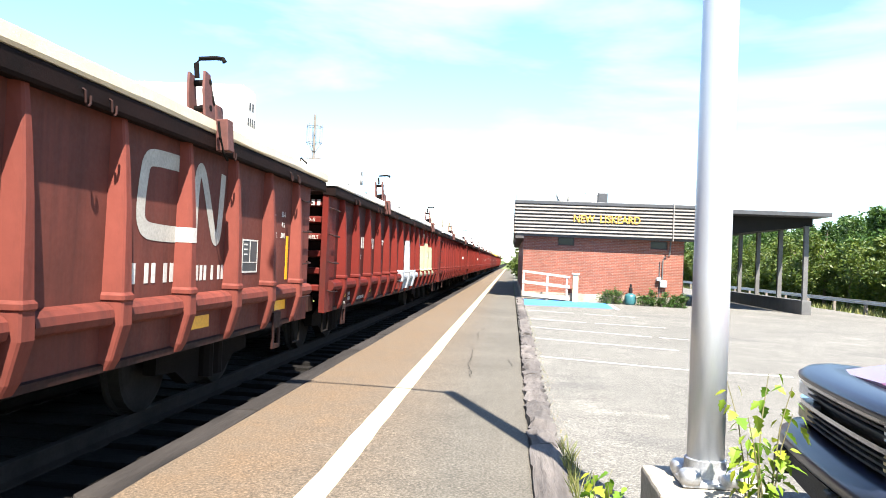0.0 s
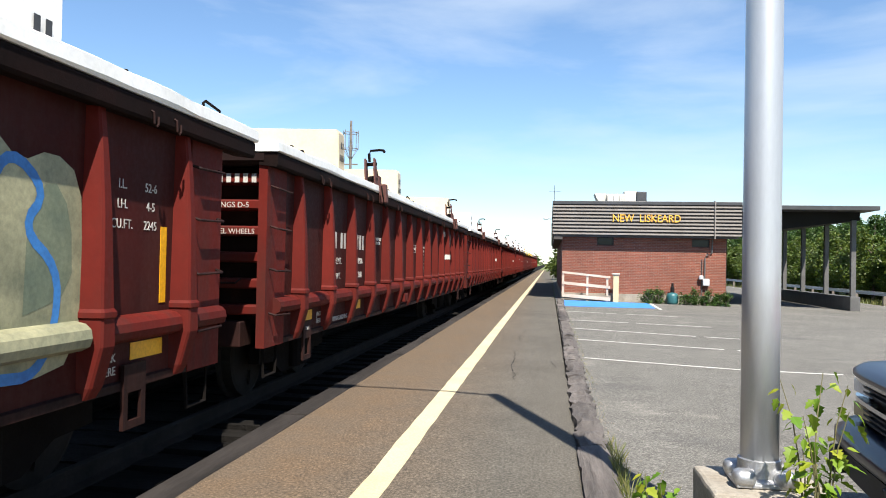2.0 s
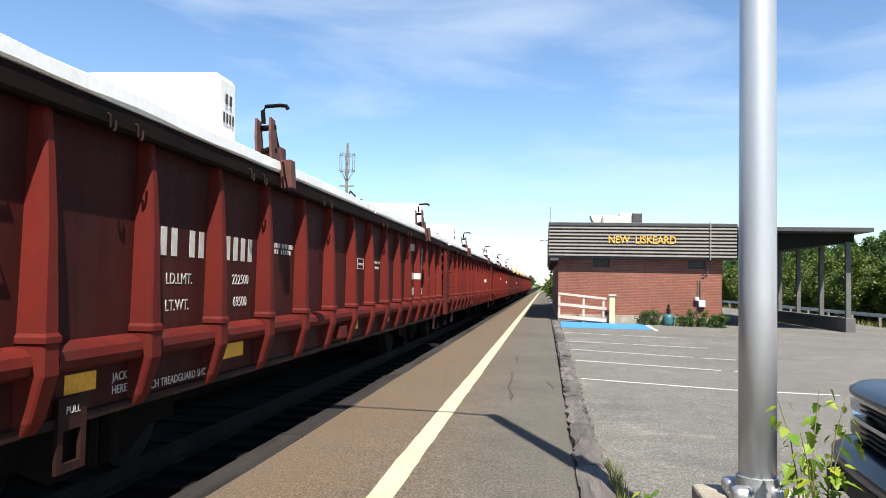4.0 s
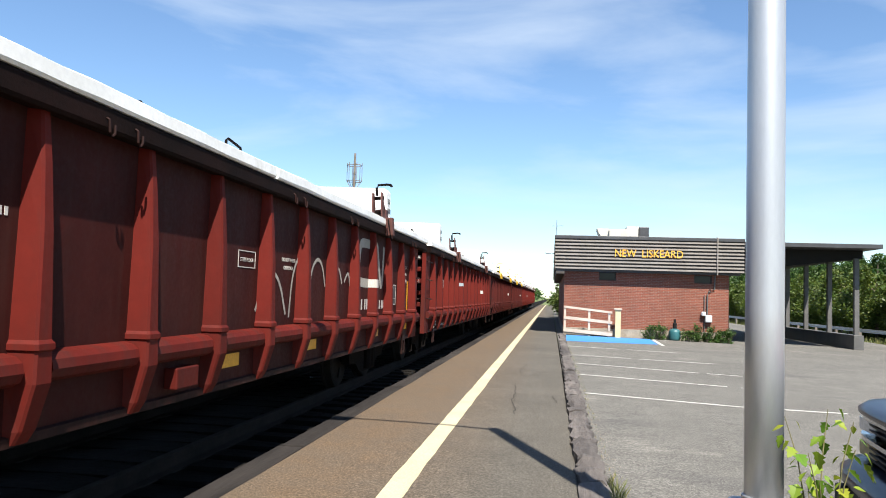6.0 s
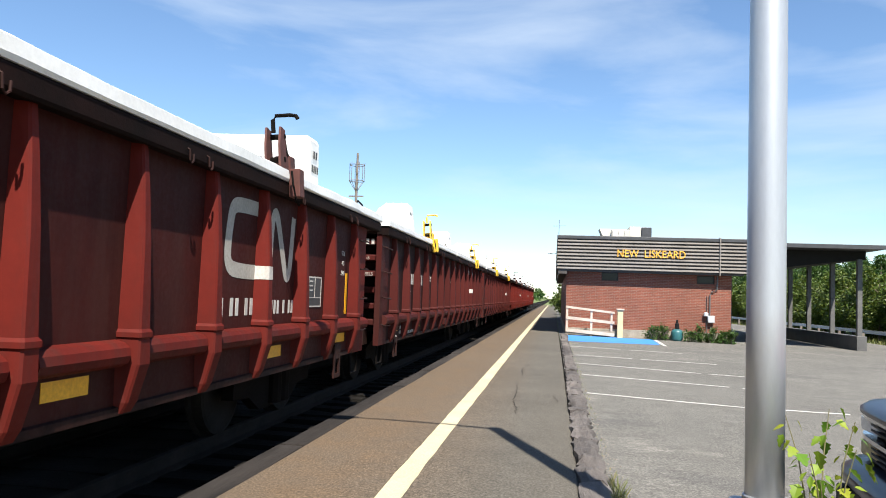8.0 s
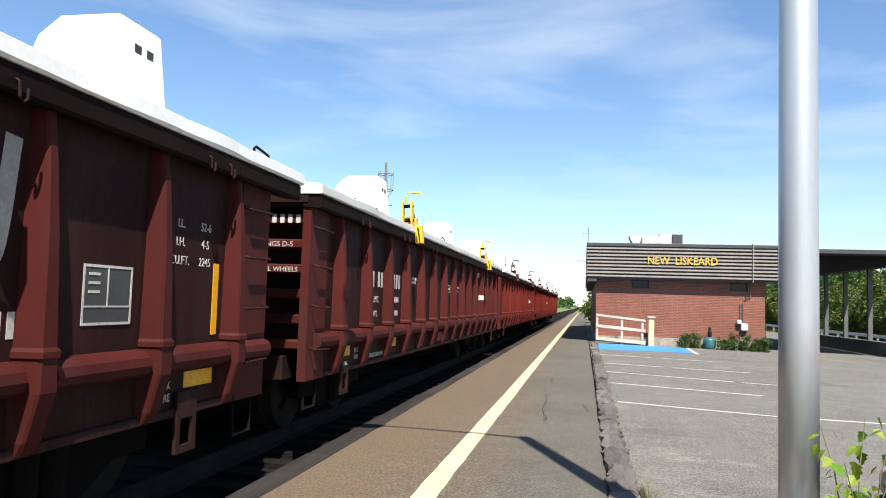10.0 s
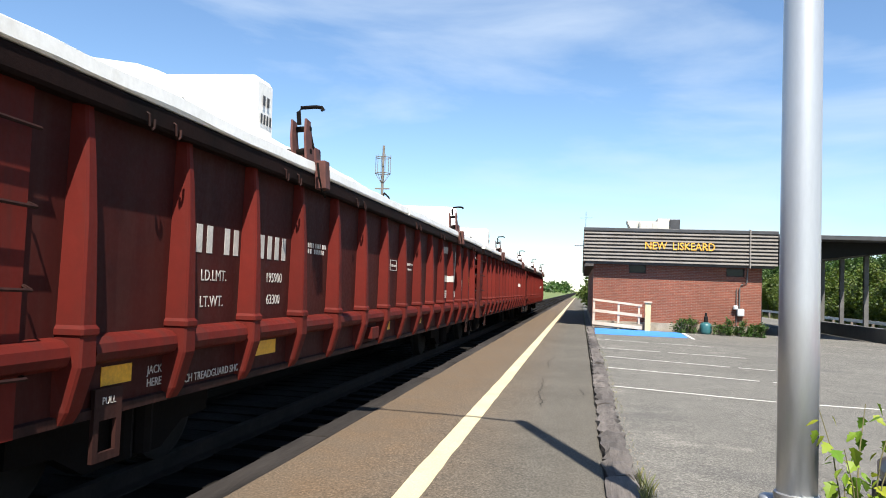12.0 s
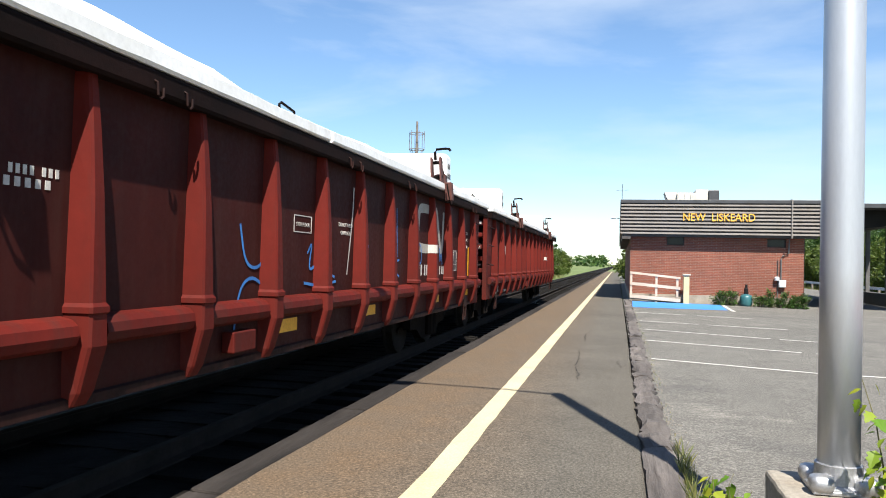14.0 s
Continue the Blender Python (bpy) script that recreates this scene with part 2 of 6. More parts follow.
YELLOW = surface("yellow_reflector", (0.6, 0.28, 0.006), (0.72, 0.35, 0.01), 3, 40, 0.4, bump=0)
YELLOW_PAINT = surface("chipped_yellow_paint", (0.6, 0.36, 0.02), (0.75, 0.46, 0.04), 4, 40, 0.5, stain=(0.2, 0.1, 0.04))
DARKPLATE = surface("dark_stencil_panel", (0.03, 0.03, 0.03), (0.05, 0.05, 0.05), 3, 40, 0.6, bump=0)
SILVER = surface("silver_spray_paint", (0.16, 0.17, 0.185), (0.34, 0.355, 0.37), 4, 30, 0.5, bump=0)
INK = surface("black_spray_paint", (0.02, 0.02, 0.022), (0.04, 0.04, 0.042), 4, 30, 0.6, bump=0)
CREAM = surface("cream_spray_paint", (0.13, 0.135, 0.085), (0.32, 0.3, 0.18), 3, 30, 0.6, bump=0)
BLUE_SPRAY = surface("blue_spray_paint", (0.02, 0.11, 0.32), (0.04, 0.2, 0.5), 4, 30, 0.6, bump=0)
MOSS = surface("grey_green_spray_paint", (0.09, 0.115, 0.08), (0.17, 0.19, 0.12), 3, 30, 0.6, bump=0)
PALE_SPRAY = surface("pale_spray_paint", (0.22, 0.25, 0.28), (0.38, 0.42, 0.45), 4, 30, 0.6, bump=0)
PLATFORM = asphalt("platform_asphalt", (0.074, 0.066, 0.054), (0.102, 0.091, 0.075), (0.11, 0.072, 0.042), (-1.5, -0.2))
LOT = asphalt("parking_asphalt", (0.106, 0.1, 0.089), (0.138, 0.13, 0.116), stains=True)
LINE = surface("worn_yellowed_line_paint", (0.42, 0.35, 0.21), (0.54, 0.46, 0.29), 1.2, 60, 0.7, 0, 0.3, 0.004, stain=(0.2, 0.17, 0.12), stain_at=(0.66, 0.8))
BAY = surface("worn_white_line_paint", (0.4, 0.385, 0.35), (0.54, 0.525, 0.48), 2, 40, 0.7, 0, 0.2, 0.003)
BLUE = surface("blue_pavement_paint", (0.03, 0.17, 0.5), (0.045, 0.23, 0.62), 1.5, 50, 0.7, 0, 0.2, 0.003)
TIMBER = surface("weathered_timber", (0.06, 0.05, 0.045), (0.15, 0.13, 0.118), 3, 22, 0.9, 0, 0.9, 0.03, (1, 0.12, 1), stain=(0.022, 0.018, 0.016), stain_at=(0.48, 0.62), island=0.25)
DARK_TIMBER = surface("creosoted_timber", (0.014, 0.012, 0.011), (0.045, 0.038, 0.034), 3, 22, 0.95, 0, 0.9, 0.03, (1, 0.12, 1), island=0.2, spec=0.15)
# Ballast and railheads near-black: the shade under the train is in their colour.
BALLAST = surface("shaded_oily_ballast", (0.005, 0.0045, 0.004), (0.018, 0.016, 0.014), 1.2, 14, 0.95, 0, 1.0, 0.06, spec=0.08)
RAIL = surface("rail_steel", (0.012, 0.009, 0.007), (0.025, 0.018, 0.014), 3, 30, 0.8, spec=0.15)
RAILTOP = surface("dull_railhead", (0.02, 0.018, 0.016), (0.035, 0.032, 0.03), 3, 30, 0.85, 0.0, 0.1, spec=0.05)
GROUND = ground_mat("rough_grass")
BRICK = brick_mat("red_brick")
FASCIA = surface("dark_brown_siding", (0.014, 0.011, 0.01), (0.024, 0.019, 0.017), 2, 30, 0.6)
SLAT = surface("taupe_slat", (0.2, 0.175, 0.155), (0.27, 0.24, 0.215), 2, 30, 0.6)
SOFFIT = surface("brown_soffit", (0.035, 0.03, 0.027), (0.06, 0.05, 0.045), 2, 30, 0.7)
CONCRETE = surface("aged_concrete", (0.2, 0.175, 0.14), (0.32, 0.285, 0.235), 2.5, 35, 0.9, 0, 0.6, 0.012, stain=(0.12, 0.08, 0.045), stain_at=(0.5, 0.75))
PALE_WOOD = surface("pale_painted_wood", (0.4, 0.31, 0.24), (0.52, 0.43, 0.34), 2, 30, 0.7)
CREAM_POST = surface("cream_painted_post", (0.46, 0.36, 0.19), (0.56, 0.45, 0.26), 2, 30, 0.7)
GALV = surface("brushed_aluminium", (0.48, 0.49, 0.505), (0.52, 0.53, 0.545), 1.0, 60, 0.42, 0.6, 0.03, 0.001, (1, 1, 0.2), grain=(0.94, 1.05))
CAST = surface("cast_aluminium", (0.36, 0.36, 0.37), (0.5, 0.5, 0.51), 4, 50, 0.5, 0.8, 0.3, 0.004)
GUARD = surface("galvanised_guardrail", (0.45, 0.46, 0.47), (0.6, 0.61, 0.62), 2, 30, 0.45, 0.5)
GOLD = surface("amber_sign_letter", (0.75, 0.36, 0.04), (0.82, 0.42, 0.06), 3, 30, 0.5, bump=0)
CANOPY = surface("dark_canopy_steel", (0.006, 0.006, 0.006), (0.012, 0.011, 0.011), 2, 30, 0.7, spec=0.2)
TRIM = surface("grey_metal_flashing", (0.05, 0.05, 0.053), (0.075, 0.075, 0.08), 2, 30, 0.5, 0.4)
COLUMN = surface("grey_painted_column", (0.07, 0.067, 0.064), (0.11, 0.107, 0.103), 2, 30, 0.6)
UNIT = surface("beige_roof_unit", (0.42, 0.4, 0.36), (0.55, 0.52, 0.47), 2, 30, 0.6)
TEAL = surface("teal_gas_bottle", (0.02, 0.09, 0.1), (0.035, 0.13, 0.14), 3, 30, 0.4)
METER = surface("grey_meter_box", (0.4, 0.41, 0.42), (0.52, 0.53, 0.54), 3, 30, 0.5)
BARK = surface("bark", (0.07, 0.055, 0.04), (0.15, 0.12, 0.09), 4, 30, 0.9, 0, 0.8, 0.02, (1, 1, 0.3))
TWIG = surface("green_brown_stem", (0.1, 0.09, 0.04), (0.18, 0.16, 0.07), 4, 40, 0.7)
LEAF_A = leaf_mat("tree_leaves", (0.023, 0.06, 0.009), (0.04, 0.088, 0.012), (0.07, 0.12, 0.018))
LEAF_B = leaf_mat("shrub_leaves", (0.04, 0.078, 0.008), (0.07, 0.108, 0.011), (0.112, 0.135, 0.016))
LEAF_C = leaf_mat("sapling_leaves", (0.09, 0.2, 0.012), (0.16, 0.25, 0.016), (0.3, 0.31, 0.022))
GRASS = leaf_mat("dry_grass", (0.1, 0.13, 0.03), (0.17, 0.18, 0.05), (0.28, 0.25, 0.1))
MAROON = surface("dark_maroon_car_paint", (0.12, 0.012, 0.03), (0.15, 0.016, 0.04), 1, 60, 0.12, 0.1, 0.02, 0.001)
NAVY = surface("dark_trim_paint", (0.01, 0.013, 0.026), (0.018, 0.022, 0.038), 1, 60, 0.28, 0.0, 0.02, 0.001, spec=0.3)
CHROME = surface("chrome", (0.3, 0.31, 0.34), (0.4, 0.41, 0.44), 2, 30, 0.12, 1.0, 0.03, 0.001)
RUBBER = surface("black_rubber", (0.012, 0.012, 0.012), (0.025, 0.025, 0.025), 3, 40, 0.7)
LENS = surface("headlight_lens", (0.5, 0.52, 0.55), (0.65, 0.67, 0.7), 3, 60, 0.1, 0.3, 0.2, 0.004)
DARKGLASS = surface("dark_window_glass", (0.006, 0.008, 0.01), (0.01, 0.013, 0.016), 1, 20, 0.12, 0, 0, spec=0.25)
POLEWOOD = surface("grey_utility_pole", (0.12, 0.1, 0.085), (0.2, 0.17, 0.15), 2, 30, 0.9)


# ---- mesh helpers ----
def box(bm, x0, y0, z0, x1, y1, z1, bevel=0.0):
    r = bmesh.ops.create_cube(bm, size=1.0)
    vs = r["verts"]
    for v in vs:
        v.co = Vector(((x0 + x1) / 2 + v.co.x * (x1 - x0), (y0 + y1) / 2 + v.co.y * (y1 - y0), (z0 + z1) / 2 + v.co.z * (z1 - z0)))
    if bevel:
        es = list({e for v in vs for e in v.link_edges})
        bmesh.ops.bevel(bm, geom=es, offset=bevel, segments=2, affect="EDGES", profile=0.5)
    return vs


def prism(bm, outline, lo, hi, axis="y"):
    """A closed outline of 2D points, drawn out along one axis."""
    def at(p, h):
        return {"y": (p[0], h, p[1]), "x": (h, p[0], p[1]), "z": (p[0], p[1], h)}[axis]
    a = [bm.verts.new(at(p, lo)) for p in outline]
    b = [bm.verts.new(at(p, hi)) for p in outline]
    n = len(outline)
    fs = [bm.faces.new(a), bm.faces.new(b[::-1])]
    for i in range(n):
        fs.append(bm.faces.new((a[i], b[i], b[(i + 1) % n], a[(i + 1) % n])))
    bmesh.ops.recalc_face_normals(bm, faces=fs)


def tube(bm, pts, r, seg=8, r1=None):
    """A round bar along a run of points, tapering from r to r1."""
    pts = [Vector(p) for p in pts]
    rings = []
    for i, p in enumerate(pts):
        d = (pts[min(i + 1, len(pts) - 1)] - pts[max(i - 1, 0)]).normalized()
        u = d.cross(Vector((0, 0, 1)) if abs(d.z) < 0.9 else Vector((1, 0, 0))).normalized()
        w = d.cross(u)
        rad = r if r1 is None else r + (r1 - r) * i / (len(pts) - 1)
        rings.append([bm.verts.new(p + rad * (math.cos(2 * math.pi * k / seg) * u + math.sin(2 * math.pi * k / seg) * w)) for k in range(seg)])
    fs = []
    for a, b in zip(rings, rings[1:]):
        for k in range(seg):
            fs.append(bm.faces.new((a[k], a[(k + 1) % seg], b[(k + 1) % seg], b[k])))
    fs += [bm.faces.new(rings[0][::-1]), bm.faces.new(rings[-1])]
    bmesh.ops.recalc_face_normals(bm, faces=fs)


def lathe(bm, profile, seg=24, centre=(0, 0, 0), axis="z"):
    rings = []
    for r, h in profile:
        ring = []
        for k in range(seg):
            a = 2 * math.pi * k / seg
            p = (r * math.cos(a), r * math.sin(a), h) if axis == "z" else (h, r * math.cos(a), r * math.sin(a))
            ring.append(bm.verts.new(Vector(p) + Vector(centre)))
        rings.append(ring)
    fs = []
    for a, b in zip(rings, rings[1:]):
        for k in range(seg):
            fs.append(bm.faces.new((a[k], a[(k + 1) % seg], b[(k + 1) % seg], b[k])))
    fs += [bm.faces.new(rings[0][::-1]), bm.faces.new(rings[-1])]
    bmesh.ops.recalc_face_normals(bm, faces=fs)


def mesh_of(name, bm, material, smooth=False):
    me = bpy.data.meshes.new(name)
    bm.to_mesh(me)
    bm.free()
    me.materials.append(material)
    if smooth:
        for p in me.polygons:
            p.use_smooth = True
    return me


def part(name, bm, material, parent=None, label="", smooth=False):
    ob = new(name, mesh_of(name, bm, material, smooth))
    if parent:
        ob.parent = parent
    if label:
        ob["label"] = label
    return ob


def place(name, me, parent, m=None):
    ob = new(name, me)
    ob.parent = parent
    if m is not None:
        ob.matrix_basis = m
    return ob


def thing(name, label, category, m=None, group="", kind=""):
    ob = new(name)
    if m is not None:
        ob.matrix_basis = m
    return tagged(ob, label, category, group, kind)


def solid(name, bm, material, label, category, group="", kind="", smooth=False):
    return tagged(part(name, bm, material, None, "", smooth), label, category, group, kind)


def bars(y0, y1, z0, z1, x, groups, rng):
    """Illegible or withheld writing: a row of plain upright bars."""
    bm = bmesh.new()
    n = sum(groups) + 0.8 * (len(groups) - 1)
    w = (y1 - y0) / n
    y = y0
    for g in groups:
        for _ in range(g):
            box(bm, x, y + 0.2 * w, z0, x + 0.003, y + 0.74 * w, z1)
            y += w
        y += 0.8 * w
    return bm


TEXTS = {}


def lettering(text, size):
    """The mesh of a line of writing, centred, in its own xy plane."""
    if (text, size) not in TEXTS:
        cu = bpy.data.curves.new("lettering", "FONT")
        cu.body, cu.size, cu.extrude, cu.align_x, cu.resolution_u = text, size, 0.0015, "CENTER", 3
        ob = new("lettering_source", cu)
        dg = bpy.context.evaluated_depsgraph_get()
        dg.update()
        TEXTS[(text, size)] = bpy.data.meshes.new_from_object(ob.evaluated_get(dg))
        bpy.data.objects.remove(ob)
    return TEXTS[(text, size)].copy()


SIDE = Matrix(((0, 0, 1, 0), (1, 0, 0, 0), (0, 1, 0, 0), (0, 0, 0, 1)))
FRONT = pose(0, 0, 0, 90)


def write(text, size, material, parent, where, turn, name="lettering"):
    me = lettering(text, size)
    me.materials.clear()
    me.materials.append(material)
    return tagged(place(name, me, parent, Matrix.Translation(where) @ turn), kind="stuff")


def ribbon(bm, pts, width, x):
    """A flat painted stroke in the plane x, along (y, z) points."""
    pts = [Vector(p) for p in pts]
    prev = None
    for i, p in enumerate(pts):
        d = (pts[min(i + 1, len(pts) - 1)] - pts[max(i - 1, 0)]).normalized()
        nrm = Vector((-d.y, d.x)) * width / 2
        pair = (bm.verts.new((x, p.x + nrm.x, p.y + nrm.y)), bm.verts.new((x, p.x - nrm.x, p.y - nrm.y)))
        if prev:
            bm.faces.new((prev[0], prev[1], pair[1], pair[0]))
        prev = pair


# ---- ground, track, platform, lot ----
TRACK_X, RAIL_Z = -3.98, 0.02


def lot_z(x):
    return -0.02 - 0.0185 * max(0.0, x - 0.6)


def build_ground():
    xs = [-2500, -400, -60, -30, -12, -8, -6.6, -5.9, -2.6, -2.3, 0.3, 0.6, 20, 45, 60, 400, 2500]
    zs = [-0.5, -0.5, -0.4, -0.4, -0.45, -0.45, -0.42, -0.34, -0.34, -0.34, -0.34, -0.3, -0.6, -1.1, -1.2, -1.2, -1.2]
    ys = [-800, -100, -30, 0, 20, 40, 60, 90, 140, 250, 500, 1200, 3500]
    bm = bmesh.new()
    grid = [[bm.verts.new((x, y, z)) for x, z in zip(xs, zs)] for y in ys]
    for a, b in zip(grid, grid[1:]):
        for i in range(len(xs) - 1):
            bm.faces.new((a[i], a[i + 1], b[i + 1], b[i]))
    solid("ground", bm, GROUND, "rough green grass and gravelly ground reaching the horizon", "ground", kind="structure", smooth=True)
    # ballast bed with uneven top
    bm = bmesh.new()
    rows = []
    for j in range(0, 400):
        y = -25 + j * 1.5 if j < 200 else 275 + (j - 200) * 6
        r = []
        for x, z in ((-7.2, -0.46), (-6.2, -0.3), (-5.5, -0.17), (-4.8, -0.16), (-4.0, -0.15), (-3.3, -0.17), (-2.7, -0.2), (-2.46, -0.22)):
            r.append(bm.verts.new((x, y, z + 0.03 * noise.noise((x * 2, y * 1.3, 0)))))
        rows.append(r)
    for a, b in zip(rows, rows[1:]):
        for i in range(7):
            bm.faces.new((a[i], a[i + 1], b[i + 1], b[i]))
    solid("ballast", bm, BALLAST, "dark oily stone ballast under the track, train's shade in its colour", "ballast", kind="structure")
    track = thing("railway_track", "single track of rusty steel rails on creosoted ties", "track", kind="structure")
    for s in (-1, 1):
        c = TRACK_X + s * 0.755
        bm = bmesh.new()
        prism(bm, [(c - 0.07, -0.165), (c + 0.07, -0.165), (c + 0.07, -0.15), (c + 0.012, -0.13), (c + 0.012, -0.04), (c + 0.036, -0.03), (c + 0.036, -0.003), (c - 0.036, -0.003), (c - 0.036, -0.03), (c - 0.012, -0.04), (c - 0.012, -0.13), (c - 0.07, -0.15)], -25, 1400)
        part("rail", bm, RAIL, track).location.z = RAIL_Z
        bm = bmesh.new()
        box(bm, c - 0.03, -25, -0.003, c + 0.03, 1400, 0.0)
        part("railhead", bm, RAILTOP, track, "polished running surface").location.z = RAIL_Z
    # Ties take the ballast's colour, shade under the train included.
    bm = bmesh.new()
    box(bm, -1.3, -0.115, -0.32, 1.3, 0.115, -0.135)
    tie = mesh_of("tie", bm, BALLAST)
    for k in range(280):
        place("tie", tie, track, pose(TRACK_X + random.uniform(-0.05, 0.05), -6 + 0.53 * k, random.uniform(-0.012, 0.008), 0, 0, random.uniform(-1, 1)))


def build_platform():
    bm = bmesh.new()
    ys = [-8 + 1.0 * k for k in range(0, 60)] + [52 + 6 * k for k in range(0, 20)]
    prev = None
    for y in ys:
        w = 0.025 * noise.noise((y * 0.9, 3, 0))
        x0, x1 = -2.22 + w, 0.39 + 0.02 * noise.noise((y * 1.3, 9, 0))
        row = [bm.verts.new(p) for p in ((x0, y, -0.33), (x0, y, -0.012), (x0 + 0.03, y, 0.0), (-1.0, y, 0.008), (x1 - 0.02, y, 0.0), (x1, y, -0.02), (x1, y, -0.33))]
        if prev:
            for i in range(6):
                bm.faces.new((prev[i], prev[i + 1], row[i + 1], row[i]))
        prev = row
    bmesh.ops.recalc_face_normals(bm, faces=bm.faces[:])
    solid("platform", bm, PLATFORM, "long low asphalt station platform, browned along the track side", "platform", kind="structure")
    # edge line, slightly wavering
    bm = bmesh.new()
    prev = None
    for k in range(0, 420):
        y = -7.5 + 0.25 * k if k < 200 else 42.5 + (k - 200) * 0.55
        w = 0.096 + 0.012 * noise.noise((y * 3, 0, 0))
        c = -1.02 + 0.012 * noise.noise((y * 0.7, 5, 0))
        row = (bm.verts.new((c - w, y, 0.0125)), bm.verts.new((c + w, y, 0.0125)))
        if prev:
            bm.faces.new((prev[0], prev[1], row[1], row[0]))
        prev = row
    solid("platform_line", bm, LINE, "worn cream safety line painted along the platform", "line", kind="structure")
    # timber along the track edge
    edge = thing("platform_edge", "row of dark weathered timbers edging the platform by the track", "edging", kind="structure")
    y = -8.0
    k = 0
    while y < 150:
        n = 2.5 + random.uniform(-0.3, 0.4) if y < 45 else 6.0
        bm = bmesh.new()
        box(bm, -2.49, y + 0.012, -0.3, -2.235, y + n - 0.012, -0.02, 0.018)
        for v in bm.verts:
            v.co += Vector((0.02 * noise.noise(v.co * 3), 0, 0.02 * noise.noise(v.co * 2.3)))
        ob = part("timber", bm, DARK_TIMBER, edge)
        ob.matrix_basis = pose(random.uniform(-0.012, 0.012), 0, random.uniform(-0.015, 0.01))
        y += n
        k += 1


def build_kerb():
    kerb = thing("kerb", "row of grey split weathered railway timbers between platform and lot", "kerb", kind="structure")
    y = 1.0
    while y < 33.6:
        n = min(random.uniform(1.7, 2.6), 34.0 - y)
        bm = bmesh.new()
        w = random.uniform(0.11, 0.13)
        cuts = 16
        rows = []
        for j in range(cuts + 1):
            yy = y + 0.015 + (n - 0.03) * j / cuts
            rag = 0.06 if y > 6.4 else 0.025
            off = [Vector((rag * noise.noise((i * 2.1, yy * 6.5, y)), 0, 0.75 * rag * noise.noise((i * 3.3 + 7, yy * 4, y)))) for i in range(6)]
            prof = [(-w, -0.25), (-w, 0.012), (-w * 0.35, 0.035), (w * 0.4, 0.035), (w, -0.005), (w * 1.1, -0.25)]
            rows.append([bm.verts.new(Vector((p[0], yy, p[1])) + o) for p, o in zip(prof, off)])
        for a, b in zip(rows, rows[1:]):
            for i in range(5):
                bm.faces.new((a[i], a[i + 1], b[i + 1], b[i]))
        bm.faces.new(rows[0])
        bm.faces.new(rows[-1][::-1])
        bmesh.ops.recalc_face_normals(bm, faces=bm.faces[:])
        ob = part("timber", bm, TIMBER, kerb)
        ob.matrix_basis = pose(0.515 + 0.004 * (y - 6) * 0.8 + random.uniform(-0.012, 0.012), 0, random.uniform(-0.012, 0.012))
        y += n


def build_lot():
    bm = bmesh.new()
    xs = [0.42 + 1.1 * k for k in range(0, 15)] + [17.2, 17.6]
    ys = [-12 + 2 * k for k in range(0, 60)]
    grid = [[bm.verts.new((x, y, lot_z(x) - (0.25 if x > 17.3 else 0))) for x in xs] for y in ys]
    for a, b in zip(grid, grid[1:]):
        for i in range(len(xs) - 1):
            bm.faces.new((a[i], a[i + 1], b[i + 1], b[i]))
    solid("parking_lot", bm, LOT, "sun-bleached grey asphalt car park with faint stains", "car park", kind="structure", smooth=True)

    def strip(a, b, w, mat, name, label):
        bm = bmesh.new()
        a, b = Vector(a), Vector(b)
        d = (b - a).normalized()
        nrm = Vector((-d.y, d.x)) * w / 2
        n = 12
        prev = None
        for k in range(n + 1):
            p = a + (b - a) * k / n + nrm * 0.25 * noise.noise((k * 0.6, a.y, 0))
            row = [bm.verts.new((q.x, q.y, lot_z(q.x) + 0.007)) for q in (p + nrm, p - nrm)]
            if prev:
                bm.faces.new((prev[0], prev[1], row[1], row[0]))
            prev = row
        solid(name, bm, mat, label, "parking line", "bay lines of the car park", "structure")
    for a, b in (((0.73, 13.78), (3.06, 13.32)), ((3.06, 13.32), (4.64, 13.38)), ((0.74, 16.9), (3.52, 16.3)), ((3.75, 16.25), (4.35, 16.2)), ((0.72, 19.62), (3.48, 18.98)),
                 ((3.65, 18.95), (4.4, 18.85)), ((0.78, 22.34), (2.3, 22.25)), ((2.5, 22.22), (4.45, 22.1)), ((0.69, 26.25), (2.3, 26.05)), ((2.6, 26.05), (4.2, 25.9))):
        strip(a, b, 0.1, BAY, "bay_line", "worn white parking bay line on asphalt")
    bm = bmesh.new()
    f = [bm.verts.new((x, y, lot_z(x) + 0.006)) for x, y in ((0.72, 29.2), (4.1, 30.3), (4.3, 34.3), (0.75, 33.9))]
    bm.faces.new(f)
    solid("accessible_bay", bm, BLUE, "bright blue painted accessible bay by the ramp", "parking bay", kind="structure")
    strip((4.2, 29.7), (4.4, 34.2), 0.14, BAY, "bay_line", "worn white parking bay line on asphalt")


